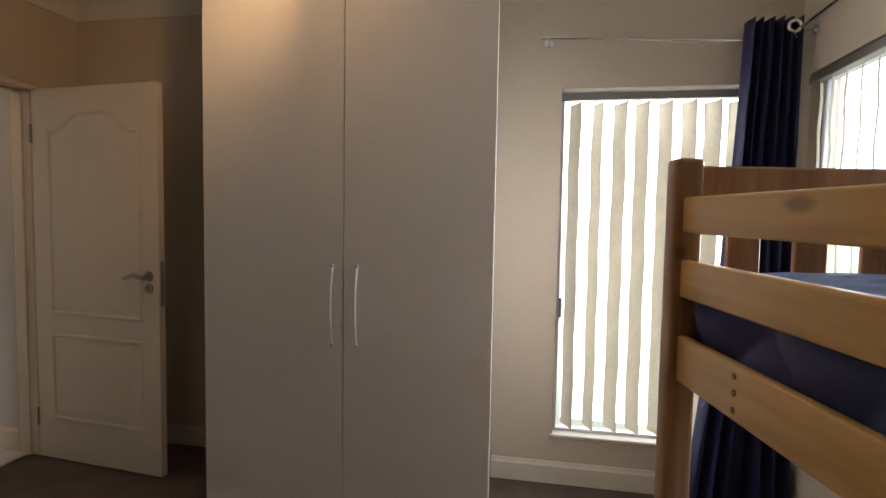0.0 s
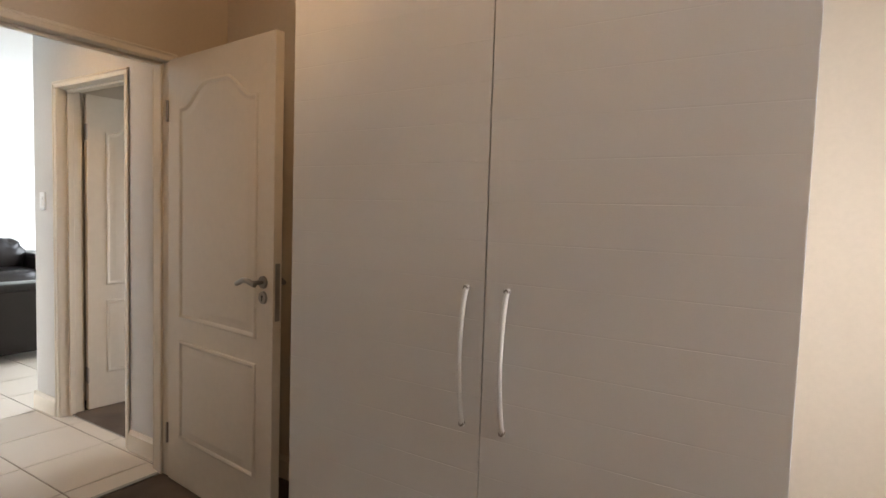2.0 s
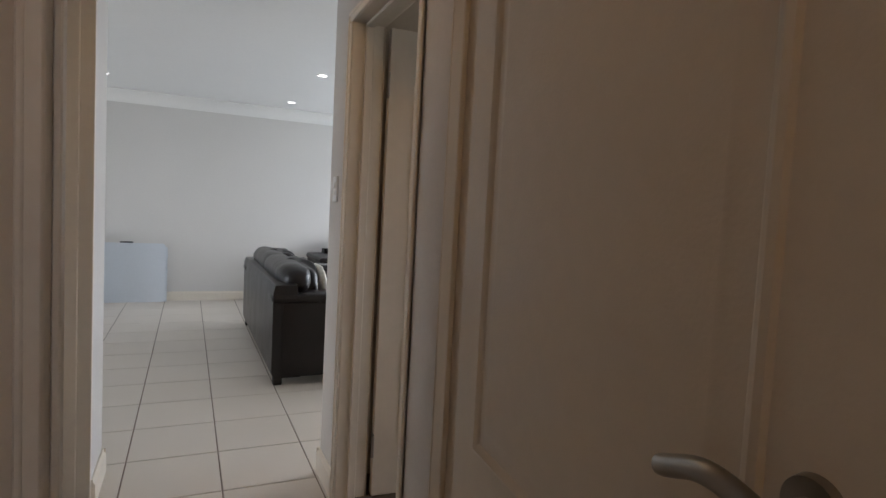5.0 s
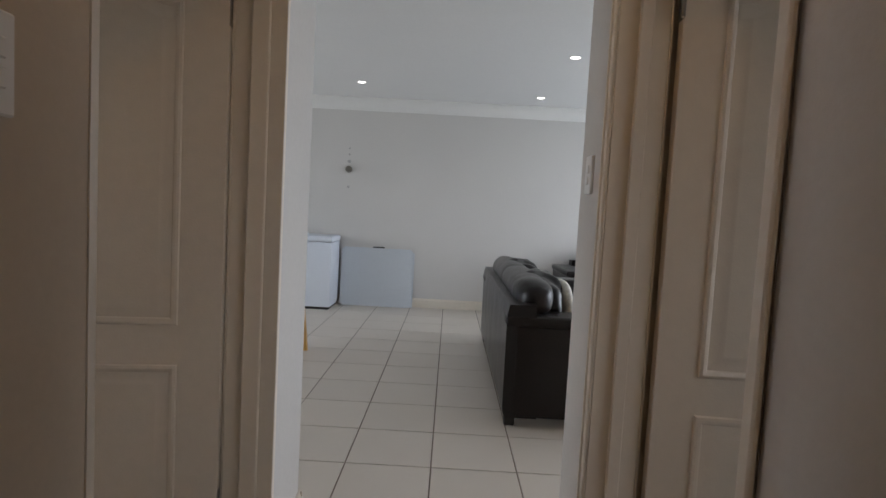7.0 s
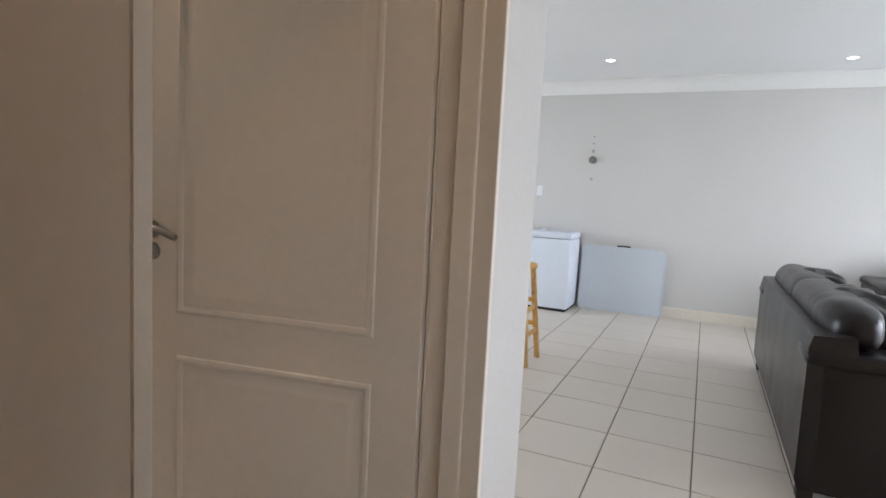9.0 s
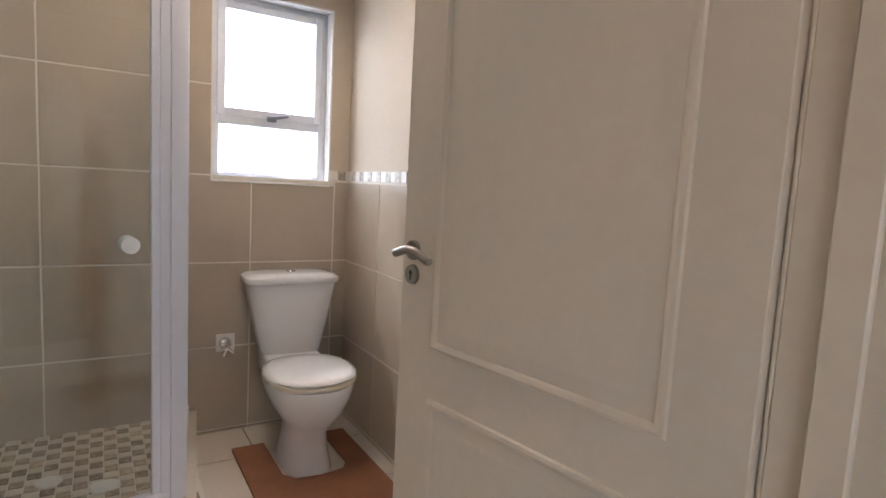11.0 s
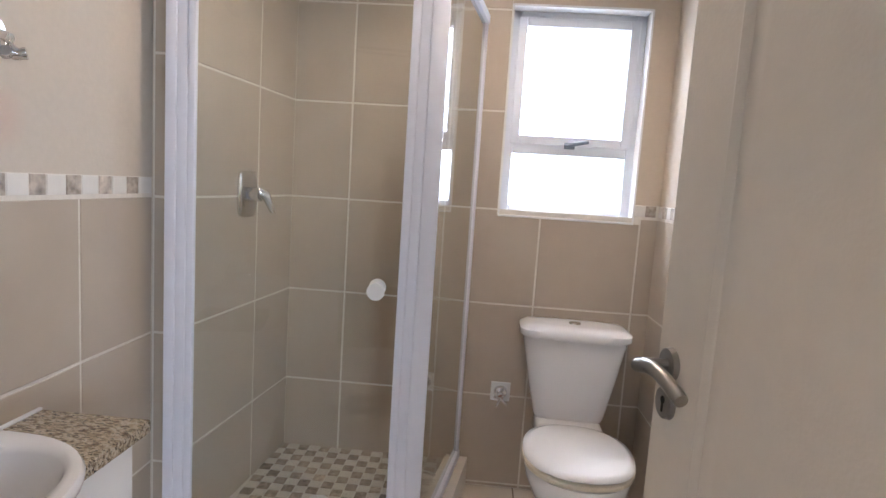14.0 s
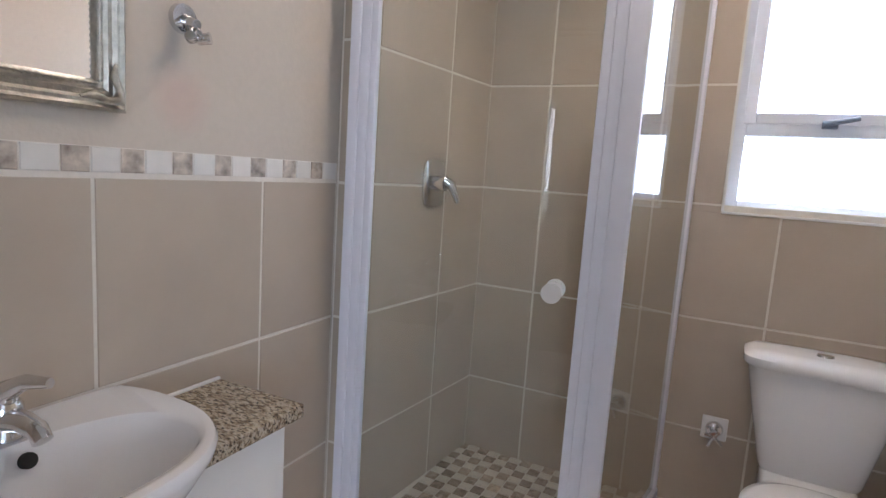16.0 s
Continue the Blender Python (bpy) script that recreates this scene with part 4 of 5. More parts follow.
freezer = empty("chest_freezer", pose(-9.18, 1.014, 0), "white chest freezer with a grey lid top", "freezer")
part("body", box(-0.48, 0.0, -0.98, 0.0, 0.03, 0.79, 0.012, seg=2), ENAMEL, freezer, "", 40)
part("plinth", box(-0.46, -0.015, -0.96, -0.02, 0.0, 0.032), DARK, freezer)
lid = part("lid", box(-0.485, 0.012, -0.985, 0.006, 0.795, 0.862, 0.012, seg=2), ENAMEL, freezer, "white freezer lid", 40)
part("lid_panel", box(-0.44, -0.04, -0.94, -0.04, 0.861, 0.866, 0.002), GREY_PLASTIC, lid, "grey lid inlay")
part("handle", box(0.01, 0.03, -0.56, -0.44, 0.80, 0.83, 0.005), ENAMEL, lid)
part("latch", box(-0.02, 0.012, -0.33, -0.28, 0.86, 0.90, 0.004), ENAMEL, lid)

table = empty("folding_table", pose(-9.62, 1.05, 0, 0, -4.5, 0), "pale grey folded plastic table leaning on the wall", "folding table")
bm = prism([(0.0, 0.03), (0.03, 0.0), (0.85, 0.0), (0.88, 0.03), (0.88, 0.695), (0.85, 0.725), (0.03, 0.725), (0.0, 0.695)], 0.028, "x", 0.0)
part("tabletop", bm, GREY_PLASTIC, table)
part("tabletop", prism([(0.02, 0.0), (0.90, 0.0), (0.90, 0.67), (0.87, 0.70), (0.05, 0.70), (0.02, 0.67)], 0.026, "x", -0.032), GREY_PLASTIC, table)
part("carry_handle", box(-0.03, 0.02, 0.38, 0.52, 0.722, 0.742, 0.006), DARK, table, "black carry handle")
for z in (0.2, 0.36, 0.55):
    part("catch", box(-0.02, 0.006, 0.88, 0.905, z, z + 0.04, 0.003), GREY_PLASTIC, table)

wall_lamp = empty("wall_bracket", pose(-9.70, 1.08, 1.68), "small steel wall light bracket with bare plug holes", "wall bracket")
part("mount", cyl((0, 0, 0), (0.02, 0, 0), 0.042, seg=24), STEEL, wall_lamp, "", 40)
part("holder", cyl((0.02, 0, 0), (0.075, 0.01, 0.005), 0.03, 0.036, 20), STEEL, wall_lamp, "", 40)
for z, r in ((0.26, 0.010), (0.185, 0.012), (0.10, 0.020), (-0.215, 0.017)):
    part("plug_hole", cyl((0, 0, z), (0.003, 0, z), r, seg=14), PLUG, wall_lamp, "grey filled plug hole")


def stool(m):
    root = empty("bar_stool", m, "pale pine bar stool with splayed legs", "stool")
    part("seat", loft([oval(0, 0, 0.70, 0.150, 0.150), oval(0, 0, 0.706, 0.158, 0.158), oval(0, 0, 0.726, 0.158, 0.158), oval(0, 0, 0.734, 0.15, 0.15)]), PINE, root, "", 40)
    for sx in (-1, 1):
        for sy in (-1, 1):
            d = Vector((sx * 0.16, sy * 0.16, 0.0))
            t = Vector((sx * 0.10, sy * 0.10, 0.70))
            bm = loft([[(p.x + a * w, p.y + b * w, p.z) for a, b in ((-1, -1), (1, -1), (1, 1), (-1, 1))] for p, w in ((d, 0.017), (t, 0.017))])
            part("leg", bm, PINE, root)
    for z, k in ((0.22, 0.141), (0.40, 0.126)):
        for s in (-1, 1):
            part("stretcher", box(-k, k, s * k - 0.009, s * k + 0.009, z - 0.018, z + 0.018, 0.003), PINE, root)
            part("stretcher", box(s * k - 0.009, s * k + 0.009, -k, k, z + 0.03, z + 0.066, 0.003), PINE, root)
    return root


stool(pose(-7.17, 1.055, 0, 0, 0, 0))


def downlight(x, y, group):
    root = empty("downlight", pose(x, y, H), "small round recessed ceiling downlight, lit", "downlight", group)
    bm = bmesh.new()
    rim = [(0.0, 0.050), (-0.004, 0.052), (-0.005, 0.046), (-0.002, 0.041)]
    loft([[(r * math.cos(a), r * math.sin(a), z) for a in (2 * math.pi * k / 28 for k in range(28))] for z, r in rim], bm, cap=False)
    part("rim", bm, PLASTIC, root, "", 40)
    part("lens", cyl((0, 0, -0.003), (0, 0, -0.001), 0.041, seg=28), LAMP_GLOW, root, "glowing lens")
    return root


for x, y in ((-9.1, 3.31), (-7.44, 3.33), (-8.76, 1.35)):
    downlight(x, y, "downlights in the living room ceiling")

# unseen downlight and warm spot, added to brown the passage walls
downlight(-3.75, 2.32, "downlight in the passage ceiling")
lamp("passage_warm_fill", "SPOT", pose(-3.75, 2.32, H - 0.02), 10.5, (1.0, 0.60, 0.26), 0.05)
bpy.data.lights["passage_warm_fill"].spot_size = radians(150)
bpy.data.lights["passage_warm_fill"].spot_blend = 0.7

# ---------- bathroom things ----------
downlight(-3.95, 0.16, "downlight in the bathroom ceiling")
lamp("bathroom_bulb", "SPOT", pose(-3.95, 0.16, H - 0.02), 47, (1.0, 0.79, 0.58), 0.16)
bpy.data.lights["bathroom_bulb"].spot_size = radians(150)
bpy.data.lights["bathroom_bulb"].spot_blend = 0.6
window_frame("window_3", "x", -4.61, -4.05, 1.21, 2.065, -0.745, "white aluminium bathroom window with an opening upper sash", (), (1.50,), FROSTED, ALU_GREY)
sash = bpy.data.objects["window_3"]
bm = box(-4.580, -4.542, -0.758, -0.714, 1.515, 2.035, 0.004, seg=2)
box(-4.118, -4.080, -0.758, -0.714, 1.515, 2.035, 0.004, bm, 2)
box(-4.542, -4.118, -0.758, -0.714, 1.515, 1.552, 0.004, bm, 2)
box(-4.542, -4.118, -0.758, -0.714, 1.998, 2.035, 0.004, bm, 2)
part("sash", bm, ALU_GREY, sash)
bm = box(-4.61, -4.05, -0.724, -0.645, 1.203, 1.212, 0.002)
structure("window_sill_3", bm, CEILING, "white tiled window sill", "window sill")
bm = box(-4.612, -4.604, -0.724, -0.652, 1.212, 2.065)
box(-4.056, -4.048, -0.724, -0.652, 1.212, 2.065, bm=bm)
box(-4.604, -4.056, -0.724, -0.652, 2.058, 2.067, bm=bm)
structure("window_reveal_3", bm, CEILING, "white painted window reveal", "window reveal")
stay = empty("window_handle", pose(-4.33, -0.712, 1.515), "blue-grey window handle on the transom", "window handle")
part("mount", box(-0.022, 0.022, -0.004, 0.014, -0.014, 0.012, 0.003), BLUE_GREY, stay)
part("lever", tube([(0.02, 0.018, 0.0), (-0.02, 0.024, 0.006), (-0.075, 0.026, 0.018)], [0.009, 0.008, 0.007], 10), BLUE_GREY, stay, "", 50)

toilet = empty("toilet", pose(-4.392, -0.635, 0, 0, 0, -2.2), "white porcelain close-coupled toilet with closed lid", "toilet")
body = [(0.405, 0.128, 0.088, 0.095), (0.43, 0.141, 0.094, 0.098), (0.58, 0.173, 0.10, 0.10), (0.72, 0.20, 0.105, 0.103), (0.752, 0.205, 0.107, 0.104)]
part("cistern", loft([oval(0, cy, z, rx, ry, 5.0, 48) for z, rx, ry, cy in body]), PORCELAIN, toilet, "", 40)
part("cistern_lid", loft([oval(0, 0.106, 0.748, 0.211, 0.112, 5.0, 48), oval(0, 0.106, 0.758, 0.220, 0.118, 5.0, 48), oval(0, 0.106, 0.778, 0.219, 0.117, 5.0, 48), oval(0, 0.106, 0.792, 0.196, 0.10, 4.5, 48), oval(0, 0.106, 0.797, 0.13, 0.06, 4.0, 48)]), PORCELAIN, toilet, "", 50)
b = part("flush_button", loft([oval(0, 0.115, 0.794, 0.024, 0.017, 2, 24), oval(0, 0.115, 0.803, 0.023, 0.016, 2, 24)]), CHROME, toilet, "chrome flush button", 40)
bowl = [(0.0, 0.105, 0.19, 0.40, 2.6), (0.03, 0.10, 0.185, 0.40, 2.6), (0.10, 0.088, 0.165, 0.40, 2.4), (0.17, 0.088, 0.165, 0.405, 2.3), (0.22, 0.11, 0.20, 0.42, 2.3), (0.28, 0.15, 0.235, 0.43, 2.3), (0.34, 0.176, 0.25, 0.435, 2.3), (0.385, 0.184, 0.255, 0.435, 2.3), (0.395, 0.18, 0.25, 0.435, 2.3)]
part("bowl", loft([oval(0, cy, z, rx, ry, pw, 48) for z, rx, ry, cy, pw in bowl]), PORCELAIN, toilet, "", 60)
part("bowl_shelf", box(-0.13, 0.13, 0.02, 0.25, 0.30, 0.418, 0.02, seg=3), PORCELAIN, toilet, "", 50)
part("seat", loft([oval(0, 0.470, 0.396, 0.186, 0.206, 2.3, 48), oval(0, 0.470, 0.400, 0.190, 0.210, 2.3, 48), oval(0, 0.470, 0.412, 0.190, 0.210, 2.3, 48), oval(0, 0.470, 0.416, 0.184, 0.204, 2.3, 48)]), SEAT_CREAM, toilet, "cream toilet seat", 50)
part("seat_lid", loft([oval(0, 0.468, 0.419, 0.184, 0.204, 2.3, 48), oval(0, 0.468, 0.424, 0.190, 0.210, 2.3, 48), oval(0, 0.468, 0.432, 0.188, 0.208, 2.3, 48), oval(0, 0.468, 0.440, 0.165, 0.184, 2.3, 48), oval(0, 0.468, 0.443, 0.10, 0.118, 2.2, 48)]), PORCELAIN, toilet, "closed white toilet lid", 60)

mat_bm = bmesh.new()
outline = [(-4.635, 0.34), (-4.635, -0.42), (-4.53, -0.42), (-4.53, -0.10), (-4.49, -0.045), (-4.39, -0.03), (-4.29, -0.045), (-4.25, -0.10), (-4.25, -0.42), (-4.11, -0.42), (-4.11, 0.34)]
prism(outline, 0.014, "z", 0.001, mat_bm)
mat_ob = tagged(new("bath_mat", mesh_of("bath_mat", mat_bm, MAT_CLOTH)), "terracotta brown pedestal mat round the toilet foot", "bath mat")

valve = empty("angle_valve", pose(-4.118, -0.65, 0.44), "chrome stop tap on a white plate", "tap")
part("plate", box(-0.042, 0.042, 0.0, 0.006, -0.04, 0.045, 0.003), PLASTIC, valve)
part("flange", cyl((0, 0.006, 0), (0, 0.016, 0), 0.03, 0.024, 24), CHROME, valve, "", 40)
part("stem", cyl((0, 0.014, 0), (0, 0.055, -0.005), 0.012, seg=16), CHROME, valve, "", 40)
for k in range(4):
    a = math.pi / 2 * k + 0.5
    part("spoke", cyl((0, 0.05, -0.012), (0.032 * math.cos(a), 0.055, -0.02 + 0.032 * math.sin(a)), 0.006, seg=10), CHROME, valve, "", 40)

# shower
shower = empty("shower_enclosure", pose(-3.83, 0.10, 0), "white framed corner shower enclosure with clear glass", "shower")
Z0, Z1 = 0.135, 1.98


# the door side runs to the east wall, the fixed panel to the south wall, both a little out of square
FRONT, BACK = pose(0, 0, 0, 0, 0, 6.6), pose(0, 0, 0, 0, 0, -8.6)
FL, BL = 0.750, 0.757


def side(m, name, bm, mat=ALU_WHITE, label=""):
    ob = part(name, bm, mat, shower, label, 40)
    ob.matrix_local = m
    return ob


def bar(x0, x1, y0, y1, z0=Z0, z1=Z1):
    return box(x0, x1, y0, y1, z0, z1, 0.004, seg=2)


side(FRONT, "wall_profile", bar(FL - 0.034, FL - 0.004, -0.022, 0.022))
side(FRONT, "door_profile", bar(FL - 0.062, FL - 0.033, -0.016, 0.016))
side(FRONT, "door_profile", bar(FL - 0.082, FL - 0.061, -0.013, 0.013))
side(FRONT, "corner_post", bar(-0.026, 0.024, -0.026, 0.026))
side(FRONT, "door_profile", bar(0.023, 0.054, -0.016, 0.016))
side(FRONT, "door_profile", bar(0.053, 0.078, -0.013, 0.013))
side(BACK, "panel_profile", bar(-0.014, 0.014, -0.054, -0.028))
side(BACK, "wall_profile", bar(-0.013, 0.013, -BL, -BL + 0.024))
side(FRONT, "top_rail", bar(-0.02, FL - 0.01, -0.018, 0.018, Z1 - 0.002, Z1 + 0.035))
side(BACK, "top_rail", bar(-0.018, 0.018, -BL, -0.02, Z1 - 0.003, Z1 + 0.034))
side(FRONT, "bottom_rail", bar(-0.02, FL - 0.01, -0.018, 0.018, Z0 - 0.008, Z0 + 0.028))
side(BACK, "bottom_rail", bar(-0.018, 0.018, -BL, -0.02, Z0 - 0.008, Z0 + 0.027))
for m, nm, bm in ((FRONT, "glass_door", box(0.076, FL - 0.08, -0.003, 0.003, Z0 + 0.026, Z1)), (BACK, "glass_panel", box(-0.003, 0.003, -BL + 0.02, -0.05, Z0 + 0.026, Z1))):
    g = side(m, nm, bm, SHOWER_GLASS, "clear glass")
    g.visible_shadow = False
for s in (-1, 1):
    side(FRONT, "door_knob", cyl((0.14, s * 0.003, 1.0), (0.14, s * 0.038, 1.0), 0.024, 0.026, 24), PLASTIC, "white round door knob")
kerb = [(-3.995, -0.65), (-3.885, 0.155), (-3.034, 0.265), (-3.034, 0.162), (-3.088, 0.152), (-3.79, 0.06), (-3.89, -0.65)]
structure("shower_kerb", prism(kerb, Z0 - 0.005, "z", -0.003), KERB, "cream tiled shower kerb", "kerb")
shower_floor = structure("shower_floor", box(-3.92, -3.05, -0.66, 0.145, -0.003, 0.108), GROUT_WHITE, "mosaic shower floor of white and brown squares", "shower floor")

mixer = empty("shower_mixer", pose(-3.127, -0.265, 1.24, 0, 0, -5.8), "chrome shower mixer on an oval plate", "tap")
rings = [[(x, y, z) for y, z, _ in oval(0, 0, 0, ry, rz, 4, 40)] for x, ry, rz in ((0, 0.066, 0.084), (-0.006, 0.066, 0.084), (-0.011, 0.056, 0.074))]
part("plate", loft(rings), CHROME, mixer, "", 40)
part("body", cyl((-0.008, 0, 0.0), (-0.055, 0, 0.0), 0.028, 0.024, 24), CHROME, mixer, "", 40)
part("lever", tube([(-0.045, 0, 0.012), (-0.07, -0.01, 0.0), (-0.080, -0.022, -0.035), (-0.086, -0.032, -0.062)], [0.019, 0.017, 0.012, 0.009], 12), CHROME, mixer, "", 60)
drain = empty("shower_drain", pose(-3.45, -0.22, 0.108), "small round white shower drain", "drain")
part("grate", cyl((0, 0, 0), (0, 0, 0.009), 0.042, 0.040, 24), PLASTIC, drain, "", 40)
soap = empty("soap_dish", pose(-3.62, -0.10, 0.114), "small white plastic drain cap on the shower floor", "drain cap")
part("cap", loft([oval(0, 0, 0.0, 0.05, 0.035, 2.5, 24), oval(0, 0, 0.012, 0.045, 0.03, 2.5, 24)]), PLASTIC, soap, "", 40)

# vanity
vanity = empty("vanity_cabinet", pose(-3.03, 0.62, 0), "white vanity cabinet under a granite top", "vanity cabinet")
bm = box(-0.225, 0.0, 0.0, 0.018, 0.0, 0.731, 0.001)
box(-0.225, 0.0, 0.902, 0.92, 0.0, 0.731, 0.001, bm)
box(-0.225, 0.0, 0.018, 0.902, 0.05, 0.068, bm=bm)
box(-0.018, 0.0, 0.018, 0.902, 0.068, 0.55, bm=bm)
part("carcass", bm, MELAMINE, vanity)
for y0, y1 in ((0.004, 0.456), (0.46, 0.916)):
    d = part("cabinet_door", box(-0.243, -0.226, y0, y1, 0.07, 0.728, 0.003), MELAMINE, vanity)
    part("knob", cyl((-0.243, (y0 + y1) / 2, 0.6), (-0.263, (y0 + y1) / 2, 0.6), 0.011, 0.013, 16), CHROME, d, "", 40)
worktop_bm = prism([(-3.031, 0.585), (-3.031, 1.676), (-3.29, 1.676), (-3.29, 1.265), (-3.06, 1.265), (-3.06, 0.855), (-3.29, 0.855), (-3.29, 0.585)], 0.031, "z", 0.732)
bmesh.ops.bevel(worktop_bm, geom=list(worktop_bm.edges), offset=0.004, segments=2, affect="EDGES", profile=0.5)
top = tagged(new("worktop", mesh_of("worktop", worktop_bm, GRANITE)), "speckled brown granite vanity top", "worktop")
part("sealant_bead", box(-3.040, -3.0305, 0.588, 0.86, 0.761, 0.769, 0.002), PLASTIC, top, "white silicone bead along the wall")

basin = empty("basin", pose(-3.032, 1.06, 0.739), "white semi-recessed porcelain basin with a steel mixer tap", "basin")


def egg(z, rx, ry, cx=-0.13, p=2.4, n=56):
    out = []
    for x, y, _ in oval(cx, 0, 0, rx, ry, p, n):
        out.append((min(x, -0.002), y, z))
    return out


outer = [egg(-0.12, 0.12, 0.11), egg(-0.05, 0.18, 0.17), egg(0.02, 0.224, 0.218), egg(0.066, 0.248, 0.247), egg(0.080, 0.250, 0.250), egg(0.088, 0.245, 0.245), egg(0.089, 0.234, 0.234)]
inner = [egg(0.086, 0.128, 0.208, -0.222, 2.2), egg(0.076, 0.122, 0.200, -0.222, 2.2), egg(0.04, 0.113, 0.185, -0.22, 2.1), egg(-0.01, 0.092, 0.145, -0.215, 2.1), egg(-0.05, 0.06, 0.09, -0.205, 2), egg(-0.058, 0.03, 0.03, -0.20, 2)]
part("bowl", loft(outer + inner), PORCELAIN, basin, "", 50)
part("overflow", cyl((-0.100, -0.008, 0.057), (-0.1135, -0.008, 0.061), 0.0125, seg=20), DARK, basin, "black overflow hole")
tap = empty("basin_mixer_tap", pose(-3.032 - 0.058, 1.055, 0.826), "chrome basin mixer tap", "tap")
part("body", loft([oval(0, 0, z, r, r, 2, 28) for z, r in ((0, 0.030), (0.006, 0.030), (0.012, 0.025), (0.05, 0.024), (0.058, 0.02))]), CHROME, tap, "", 40)
part("spout", tube([(-0.01, 0, 0.03), (-0.05, 0, 0.036), (-0.085, 0, 0.034), (-0.10, 0, 0.02)], [0.020, 0.017, 0.015, 0.014], 16), CHROME, tap, "", 60)
part("lever", tube([(0.0, 0, 0.055), (-0.002, 0, 0.075), (-0.04, -0.01, 0.095), (-0.085, -0.02, 0.10)], [0.018, 0.018, 0.012, 0.008], 14), CHROME, tap, "", 60)

hook = empty("robe_hook", pose(-3.022, 0.685, 1.545), "chrome robe hook on the painted wall", "robe hook")
part("rose", cyl((0, 0, 0.01), (-0.012, 0, 0.01), 0.03, 0.028, 28), CHROME, hook, "", 40)
part("neck", cyl((-0.01, 0, 0.005), (-0.045, 0, -0.005), 0.013, 0.011, 18), CHROME, hook, "", 40)
part("prong", tube([(-0.03, 0, -0.012), (-0.045, -0.012, -0.03), (-0.06, -0.022, -0.026)], [0.012, 0.013, 0.012], 12), CHROME, hook, "", 50)
part("prong", tube([(-0.03, 0, -0.012), (-0.05, 0.016, -0.034), (-0.055, 0.024, -0.03)], [0.012, 0.012, 0.011], 12), CHROME, hook, "", 50)

mirror = empty("wall_mirror", pose(-3.022, 1.12, 1.72), "wall mirror in an ornate silver frame", "mirror")
hw, hh = 0.30, 0.37
loop = [(-hw, -hh), (hw, -hh), (hw, hh), (-hw, hh)]
bm = bmesh.new()
prof = [(0, 0.0), (0, 0.022), (0.006, 0.028), (0.012, 0.024), (0.018, 0.026), (0.024, 0.020), (0.034, 0.024), (0.040, 0.018), (0.048, 0.02), (0.053, 0.010), (0.056, 0.004)]
loft([[(-h, a, b) for a, b in inset(loop, d)] for d, h in prof], bm, cap=False)
part("frame", bm, SILVER_FRAME, mirror, "", 30)
part("mirror_glass", box(-0.008, -0.002, -hw + 0.05, hw - 0.05, -hh + 0.05, hh - 0.05), MIRROR, mirror, "silvered glass")
for sy in (-1, 1):
    for sz in (-1, 1):
        # a scrolled leaf running out along both rails from the corner
        pts = [(-0.024, sy * (hw - 0.085), sz * (hh - 0.020)), (-0.027, sy * (hw - 0.060), sz * (hh - 0.026)), (-0.030, sy * (hw - 0.040), sz * (hh - 0.018)), (-0.033, sy * (hw - 0.020), sz * (hh - 0.020)), (-0.030, sy * (hw - 0.018), sz * (hh - 0.040)), (-0.027, sy * (hw - 0.026), sz * (hh - 0.060)), (-0.024, sy * (hw - 0.020), sz * (hh - 0.085))]
        part("corner_ornament", tube(pts, [0.003, 0.008, 0.006, 0.011, 0.006, 0.008, 0.003], 10), SILVER_FRAME, mirror, "", 60)
# a row of small beads along the inner edge of each rail
for a0, a1, b0, b1 in ((-hw + 0.05, hw - 0.05, -hh + 0.046, -hh + 0.046), (-hw + 0.05, hw - 0.05, hh - 0.046, hh - 0.046), (-hw + 0.046, -hw + 0.046, -hh + 0.05, hh - 0.05), (hw - 0.046, hw - 0.046, -hh + 0.05, hh - 0.05)):
    n = int((abs(a1 - a0) + abs(b1 - b0)) / 0.0105)
    pts = [(-0.0205, a0 + (a1 - a0) * k / (2 * n), b0 + (b1 - b0) * k / (2 * n)) for k in range(2 * n + 1)]
    part("bead_row", tube(pts, [0.0045 if k % 2 else 0.0018 for k in range(2 * n + 1)], 8), SILVER_FRAME, mirror, "", 70)

# ---------- tiles ----------


def tile_set(parent, name, mat, cells, thick, normal, gap=0.0, skew=0.0):
    """Pieces in a plane: cells of (a0, a1, b0, b1, place); equal sizes share one mesh."""
    cache = {}
    for a0, a1, b0, b1, origin in cells:
        w, h = round(a1 - a0 - gap, 4), round(b1 - b0 - gap, 4)
        if w < 0.008 or h < 0.008:
            continue
        if (w, h) not in cache:
            e = min(0.0015, thick * 0.4)
            bm = bmesh.new()
            pts = [(-w / 2, -h / 2), (w / 2, -h / 2), (w / 2, h / 2), (-w / 2, h / 2)]
            base = [(a, b, 0) for a, b in pts]
            rim = [(a, b, thick - e) for a, b in pts]
            face = [(a - math.copysign(e, a), b - math.copysign(e, b), thick) for a, b in pts]
            loft([base, rim, face], bm)
            me = mesh_of(name, bm, mat)
            cache[(w, h)] = me
        ob = new(name, cache[(w, h)])
        ob.parent = parent
        ac, bc = (a0 + a1) / 2, (b0 + b1) / 2
        if normal == "z":
            ob.location = (ac, bc, origin)
        elif normal == "y":
            ob.matrix_local = pose(ac, origin, bc, 90, 0, 180) @ pose(0, 0, 0)
            ob.location = (ac, origin, bc)
        elif normal == "-x":
            ob.matrix_local = pose(origin, ac, bc, 90, 0, -90 + skew)
        elif normal == "x":
            ob.matrix_local = pose(origin, ac, bc, 90, 0, 90)


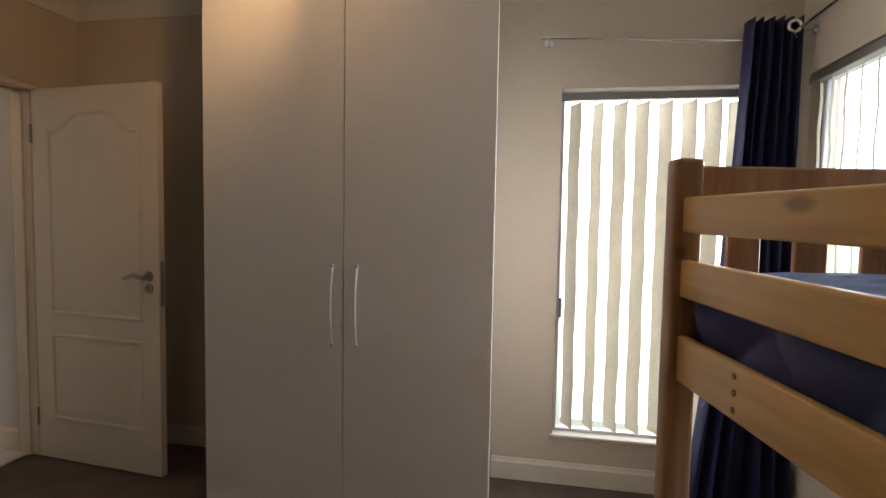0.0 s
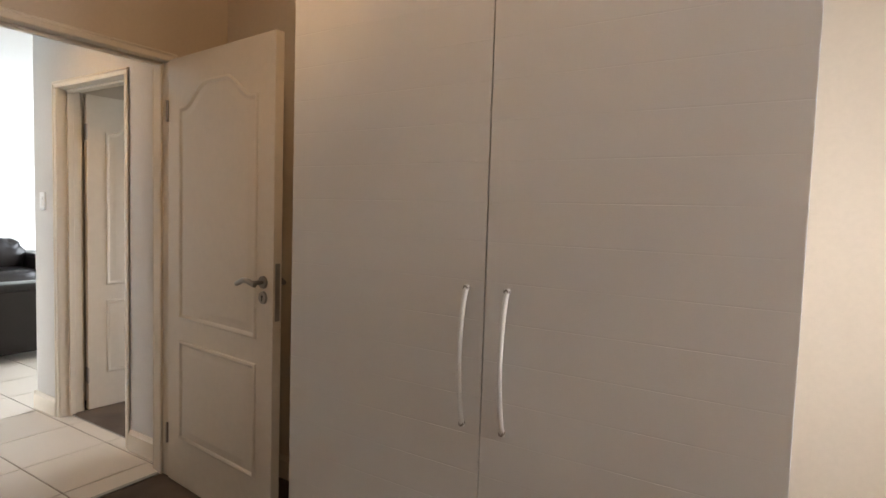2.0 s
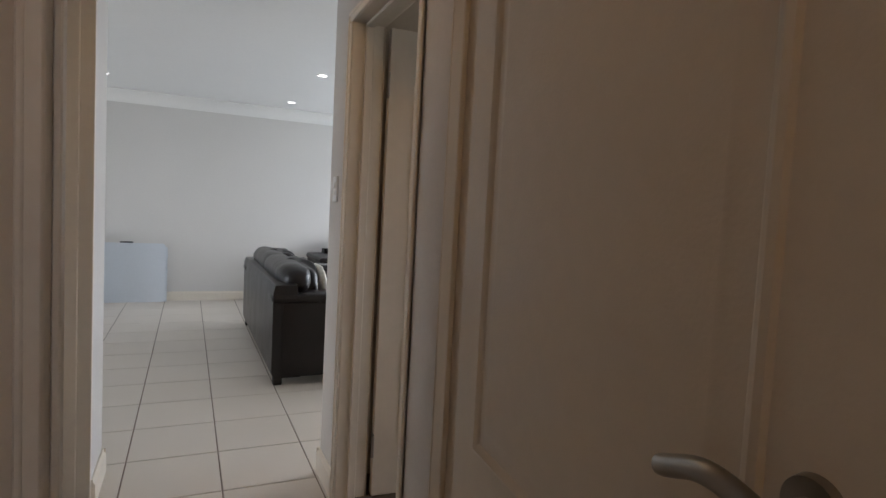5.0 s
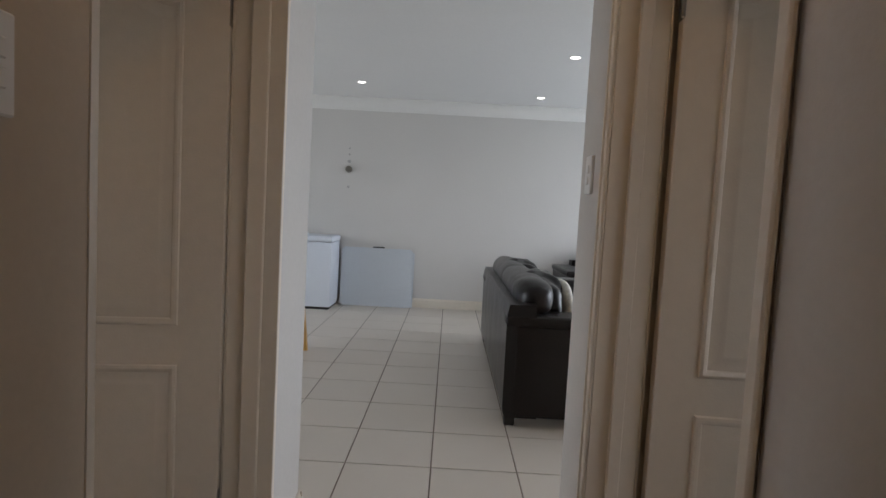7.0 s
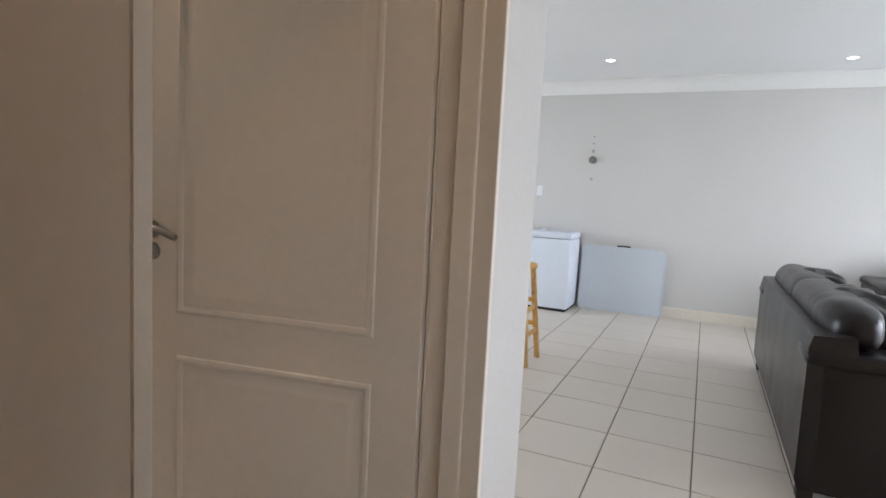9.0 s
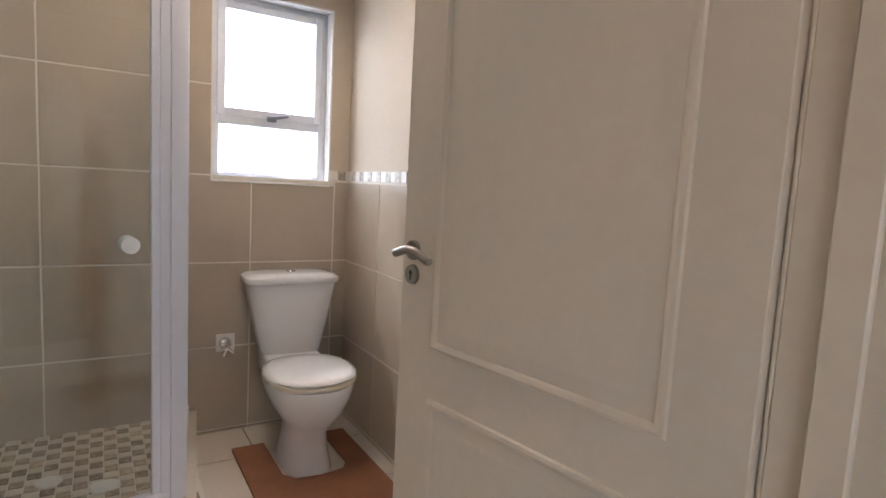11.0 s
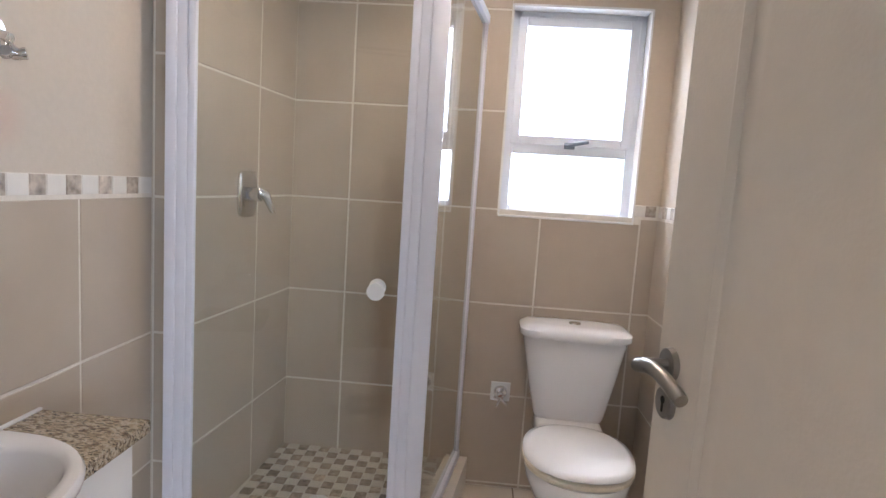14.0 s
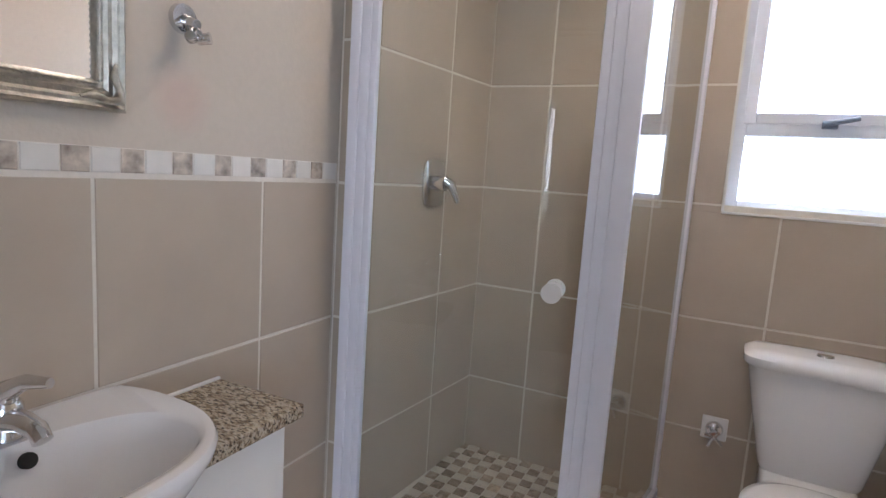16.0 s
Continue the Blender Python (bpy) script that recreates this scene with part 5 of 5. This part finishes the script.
def cut(lines, lo, hi):
    pts = [lo] + [v for v in sorted(lines) if lo + 0.01 < v < hi - 0.01] + [hi]
    return list(zip(pts, pts[1:]))


bm = box(-4.61, -3.137, -0.658, -0.6525, 0.0, 1.2325)
box(-4.05, -3.137, -0.658, -0.6525, 1.2325, H, bm=bm)
box(-4.735, -4.61, -0.658, -0.6525, 0.0, 1.287, bm=bm)
structure("grout_bed_south", bm, GROUT_WHITE, "white tile grout", "grout")
bm = prism([(-3.1625, -0.65), (-3.0805, 0.150), (-3.075, 0.150), (-3.157, -0.65)], H, "z", 0.0)
box(-3.0275, -3.022, 0.158, 1.73, 0.0, 1.287, bm=bm)
box(-3.0805, -3.0275, 0.150, 0.1555, 0.0, H, bm=bm)
structure("grout_bed_east", bm, GROUT_WHITE, "white tile grout", "grout")
structure("grout_bed_west", box(-4.715, -4.7095, -0.65, 1.73, 0.0, 1.287), GROUT_WHITE, "white tile grout", "grout")
ROWS_Z = [0.018 + 0.4045 * k for k in range(8)]
G = 0.0075
south = bpy.data.objects["wall_bath_south"]
cols = [-3.41 - 0.4095 * k for k in range(-1, 5)]
cells = []
for a0, a1 in cut(cols, -4.735, -3.137):
    for b0, b1 in cut(ROWS_Z, 0.0, H):
        hits = a0 < -4.05 and a1 > -4.61 and b0 < 2.065 and b1 > 1.215
        if not hits:
            if a1 < -4.60 and b0 > 1.2:
                continue
            cells.append((a0, a1, b0, b1, -0.658))
            continue
        if b0 < 1.2:
            cells.append((a0, a1, b0, 1.21, -0.658))
            if a1 > -4.05:
                cells.append((-4.05, a1, 1.21 - G, b1, -0.658))
            continue
        if a1 > -4.05:
            cells.append((-4.05, a1, b0, b1, -0.658))
tile_set(south, "wall_tile", WALL_TILE, cells, 0.008, "y", G)
east = bpy.data.objects["wall_bath_east"]
TILT = math.atan2(0.082, 0.808)
shower_cells = [(a0, a1, b0, b1, -3.157 + ((a0 + a1) / 2 + 0.658) * math.tan(TILT)) for a0, a1 in cut([-0.352, 0.057], -0.65, 0.158) for b0, b1 in cut(ROWS_Z, 0.0, H)]
tile_set(boxed, "wall_tile", WALL_TILE, shower_cells, 0.008, "-x", G, -math.degrees(TILT))
cells = [(a0, a1, b0, b1, -3.022) for a0, a1 in cut([0.455, 0.875, 1.29], 0.160, 1.73) for b0, b1 in cut(ROWS_Z, 0.0, 1.2325)]
tile_set(east, "wall_tile", WALL_TILE, cells, 0.008, "-x", G)
tile_set(boxed, "wall_tile", WALL_TILE, [(-3.083, -3.03, b0, b1, 0.150) for b0, b1 in cut(ROWS_Z, 0.0, H)], 0.008, "y", G)
west = bpy.data.objects["wall_bath_west"]
cells = [(a0, a1, b0, b1, -4.715) for a0, a1 in cut([-0.25, 0.16, 0.57, 0.98, 1.39], -0.65, 1.73) for b0, b1 in cut(ROWS_Z, 0.0, 1.2325)]
tile_set(west, "wall_tile", WALL_TILE, cells, 0.008, "x", G)
# mosaic border
k = 0
y = 0.165
while y < 1.72:
    w = (0.056 if k % 2 == 0 else 0.046) + 0.008 * random.random()
    tile_set(east, "border_tile", MARBLE_WHITE if k % 2 == 0 else MARBLE_MOTTLED, [(y, y + w, 1.2385, 1.287, -3.022)], 0.008, "-x", 0.003)
    y += w
    k += 1
y = -0.645
while y < 1.70:
    w = 0.05
    tile_set(west, "border_tile", MARBLE_WHITE if k % 2 == 0 else MARBLE_MOTTLED, [(y, y + w, 1.2385, 1.287, -4.715)], 0.008, "x", 0.003)
    y += w
    k += 1
tile_set(south, "border_tile", MARBLE_WHITE, [(-4.655, -4.612, 1.2385, 1.287, -0.658)], 0.010, "y", 0.003)
tile_set(south, "border_tile", MARBLE_MOTTLED, [(-4.70, -4.655, 1.2385, 1.287, -0.658)], 0.008, "y", 0.003)
# shower mosaic
S = 0.0478
for mat, odd in ((MOSAIC_CREAM, 0), (MARBLE_BROWN, 1)):
    cells = []
    for i in range(16):
        for j in range(17):
            if (i + j) % 2 == odd:
                cells.append((-3.905 + i * S, -3.905 + (i + 1) * S, -0.652 + j * S, -0.652 + (j + 1) * S, 0.108))
    tile_set(shower_floor, "mosaic_tile", mat, cells, 0.004, "z", 0.004)
# floor tiles: living room, passage and bathroom
xs = [-5.308 + 0.4255 * k for k in range(-11, 6)]
ys = [1.928 + 0.412 * k for k in range(-13, 11)]
near, far = [], []
for a0, a1 in cut(xs, -9.7, -3.015):
    for b0, b1 in cut(ys, -3.2, 6.2):
        if a1 > -4.78 and (b1 < 1.84 or b0 > 2.80):
            continue
        a1c = min(a1, -3.015)
        cell = (a0, a1c, b0, b1, -0.004)
        (near if 0.2 < b0 < 4.4 else far).append(cell)
bath_cells = [(a0, a1, b0, b1, -0.004) for a0, a1 in cut([-4.205, -3.80, -3.395], -4.735, -3.022) for b0, b1 in cut([-0.35, 0.055, 0.46, 0.865, 1.27, 1.675], -0.658, 1.84)]
tile_set(tiled_floor, "floor_tile", FLOOR_TILE, near + bath_cells, 0.004, "z", 0.007)
bm = bmesh.new()
for a0, a1, b0, b1, _ in far:
    box(a0 + 0.0035, a1 - 0.0035, b0 + 0.0035, b1 - 0.0035, -0.004, 0.0, bm=bm)
far_tiles = part("floor_tiles_far", bm, FLOOR_TILE, tiled_floor)
far_tiles["kind"] = "stuff"
structure("threshold_strip", box(-3.03, -3.005, 1.95, 2.74, -0.002, 0.005, 0.002), STEEL, "thin metal threshold strip between carpet and tiles", "threshold")
structure("threshold_strip_2", box(-4.20, -3.444, 2.84, 2.86, -0.002, 0.005, 0.002), STEEL, "thin metal threshold strip between carpet and tiles", "threshold")
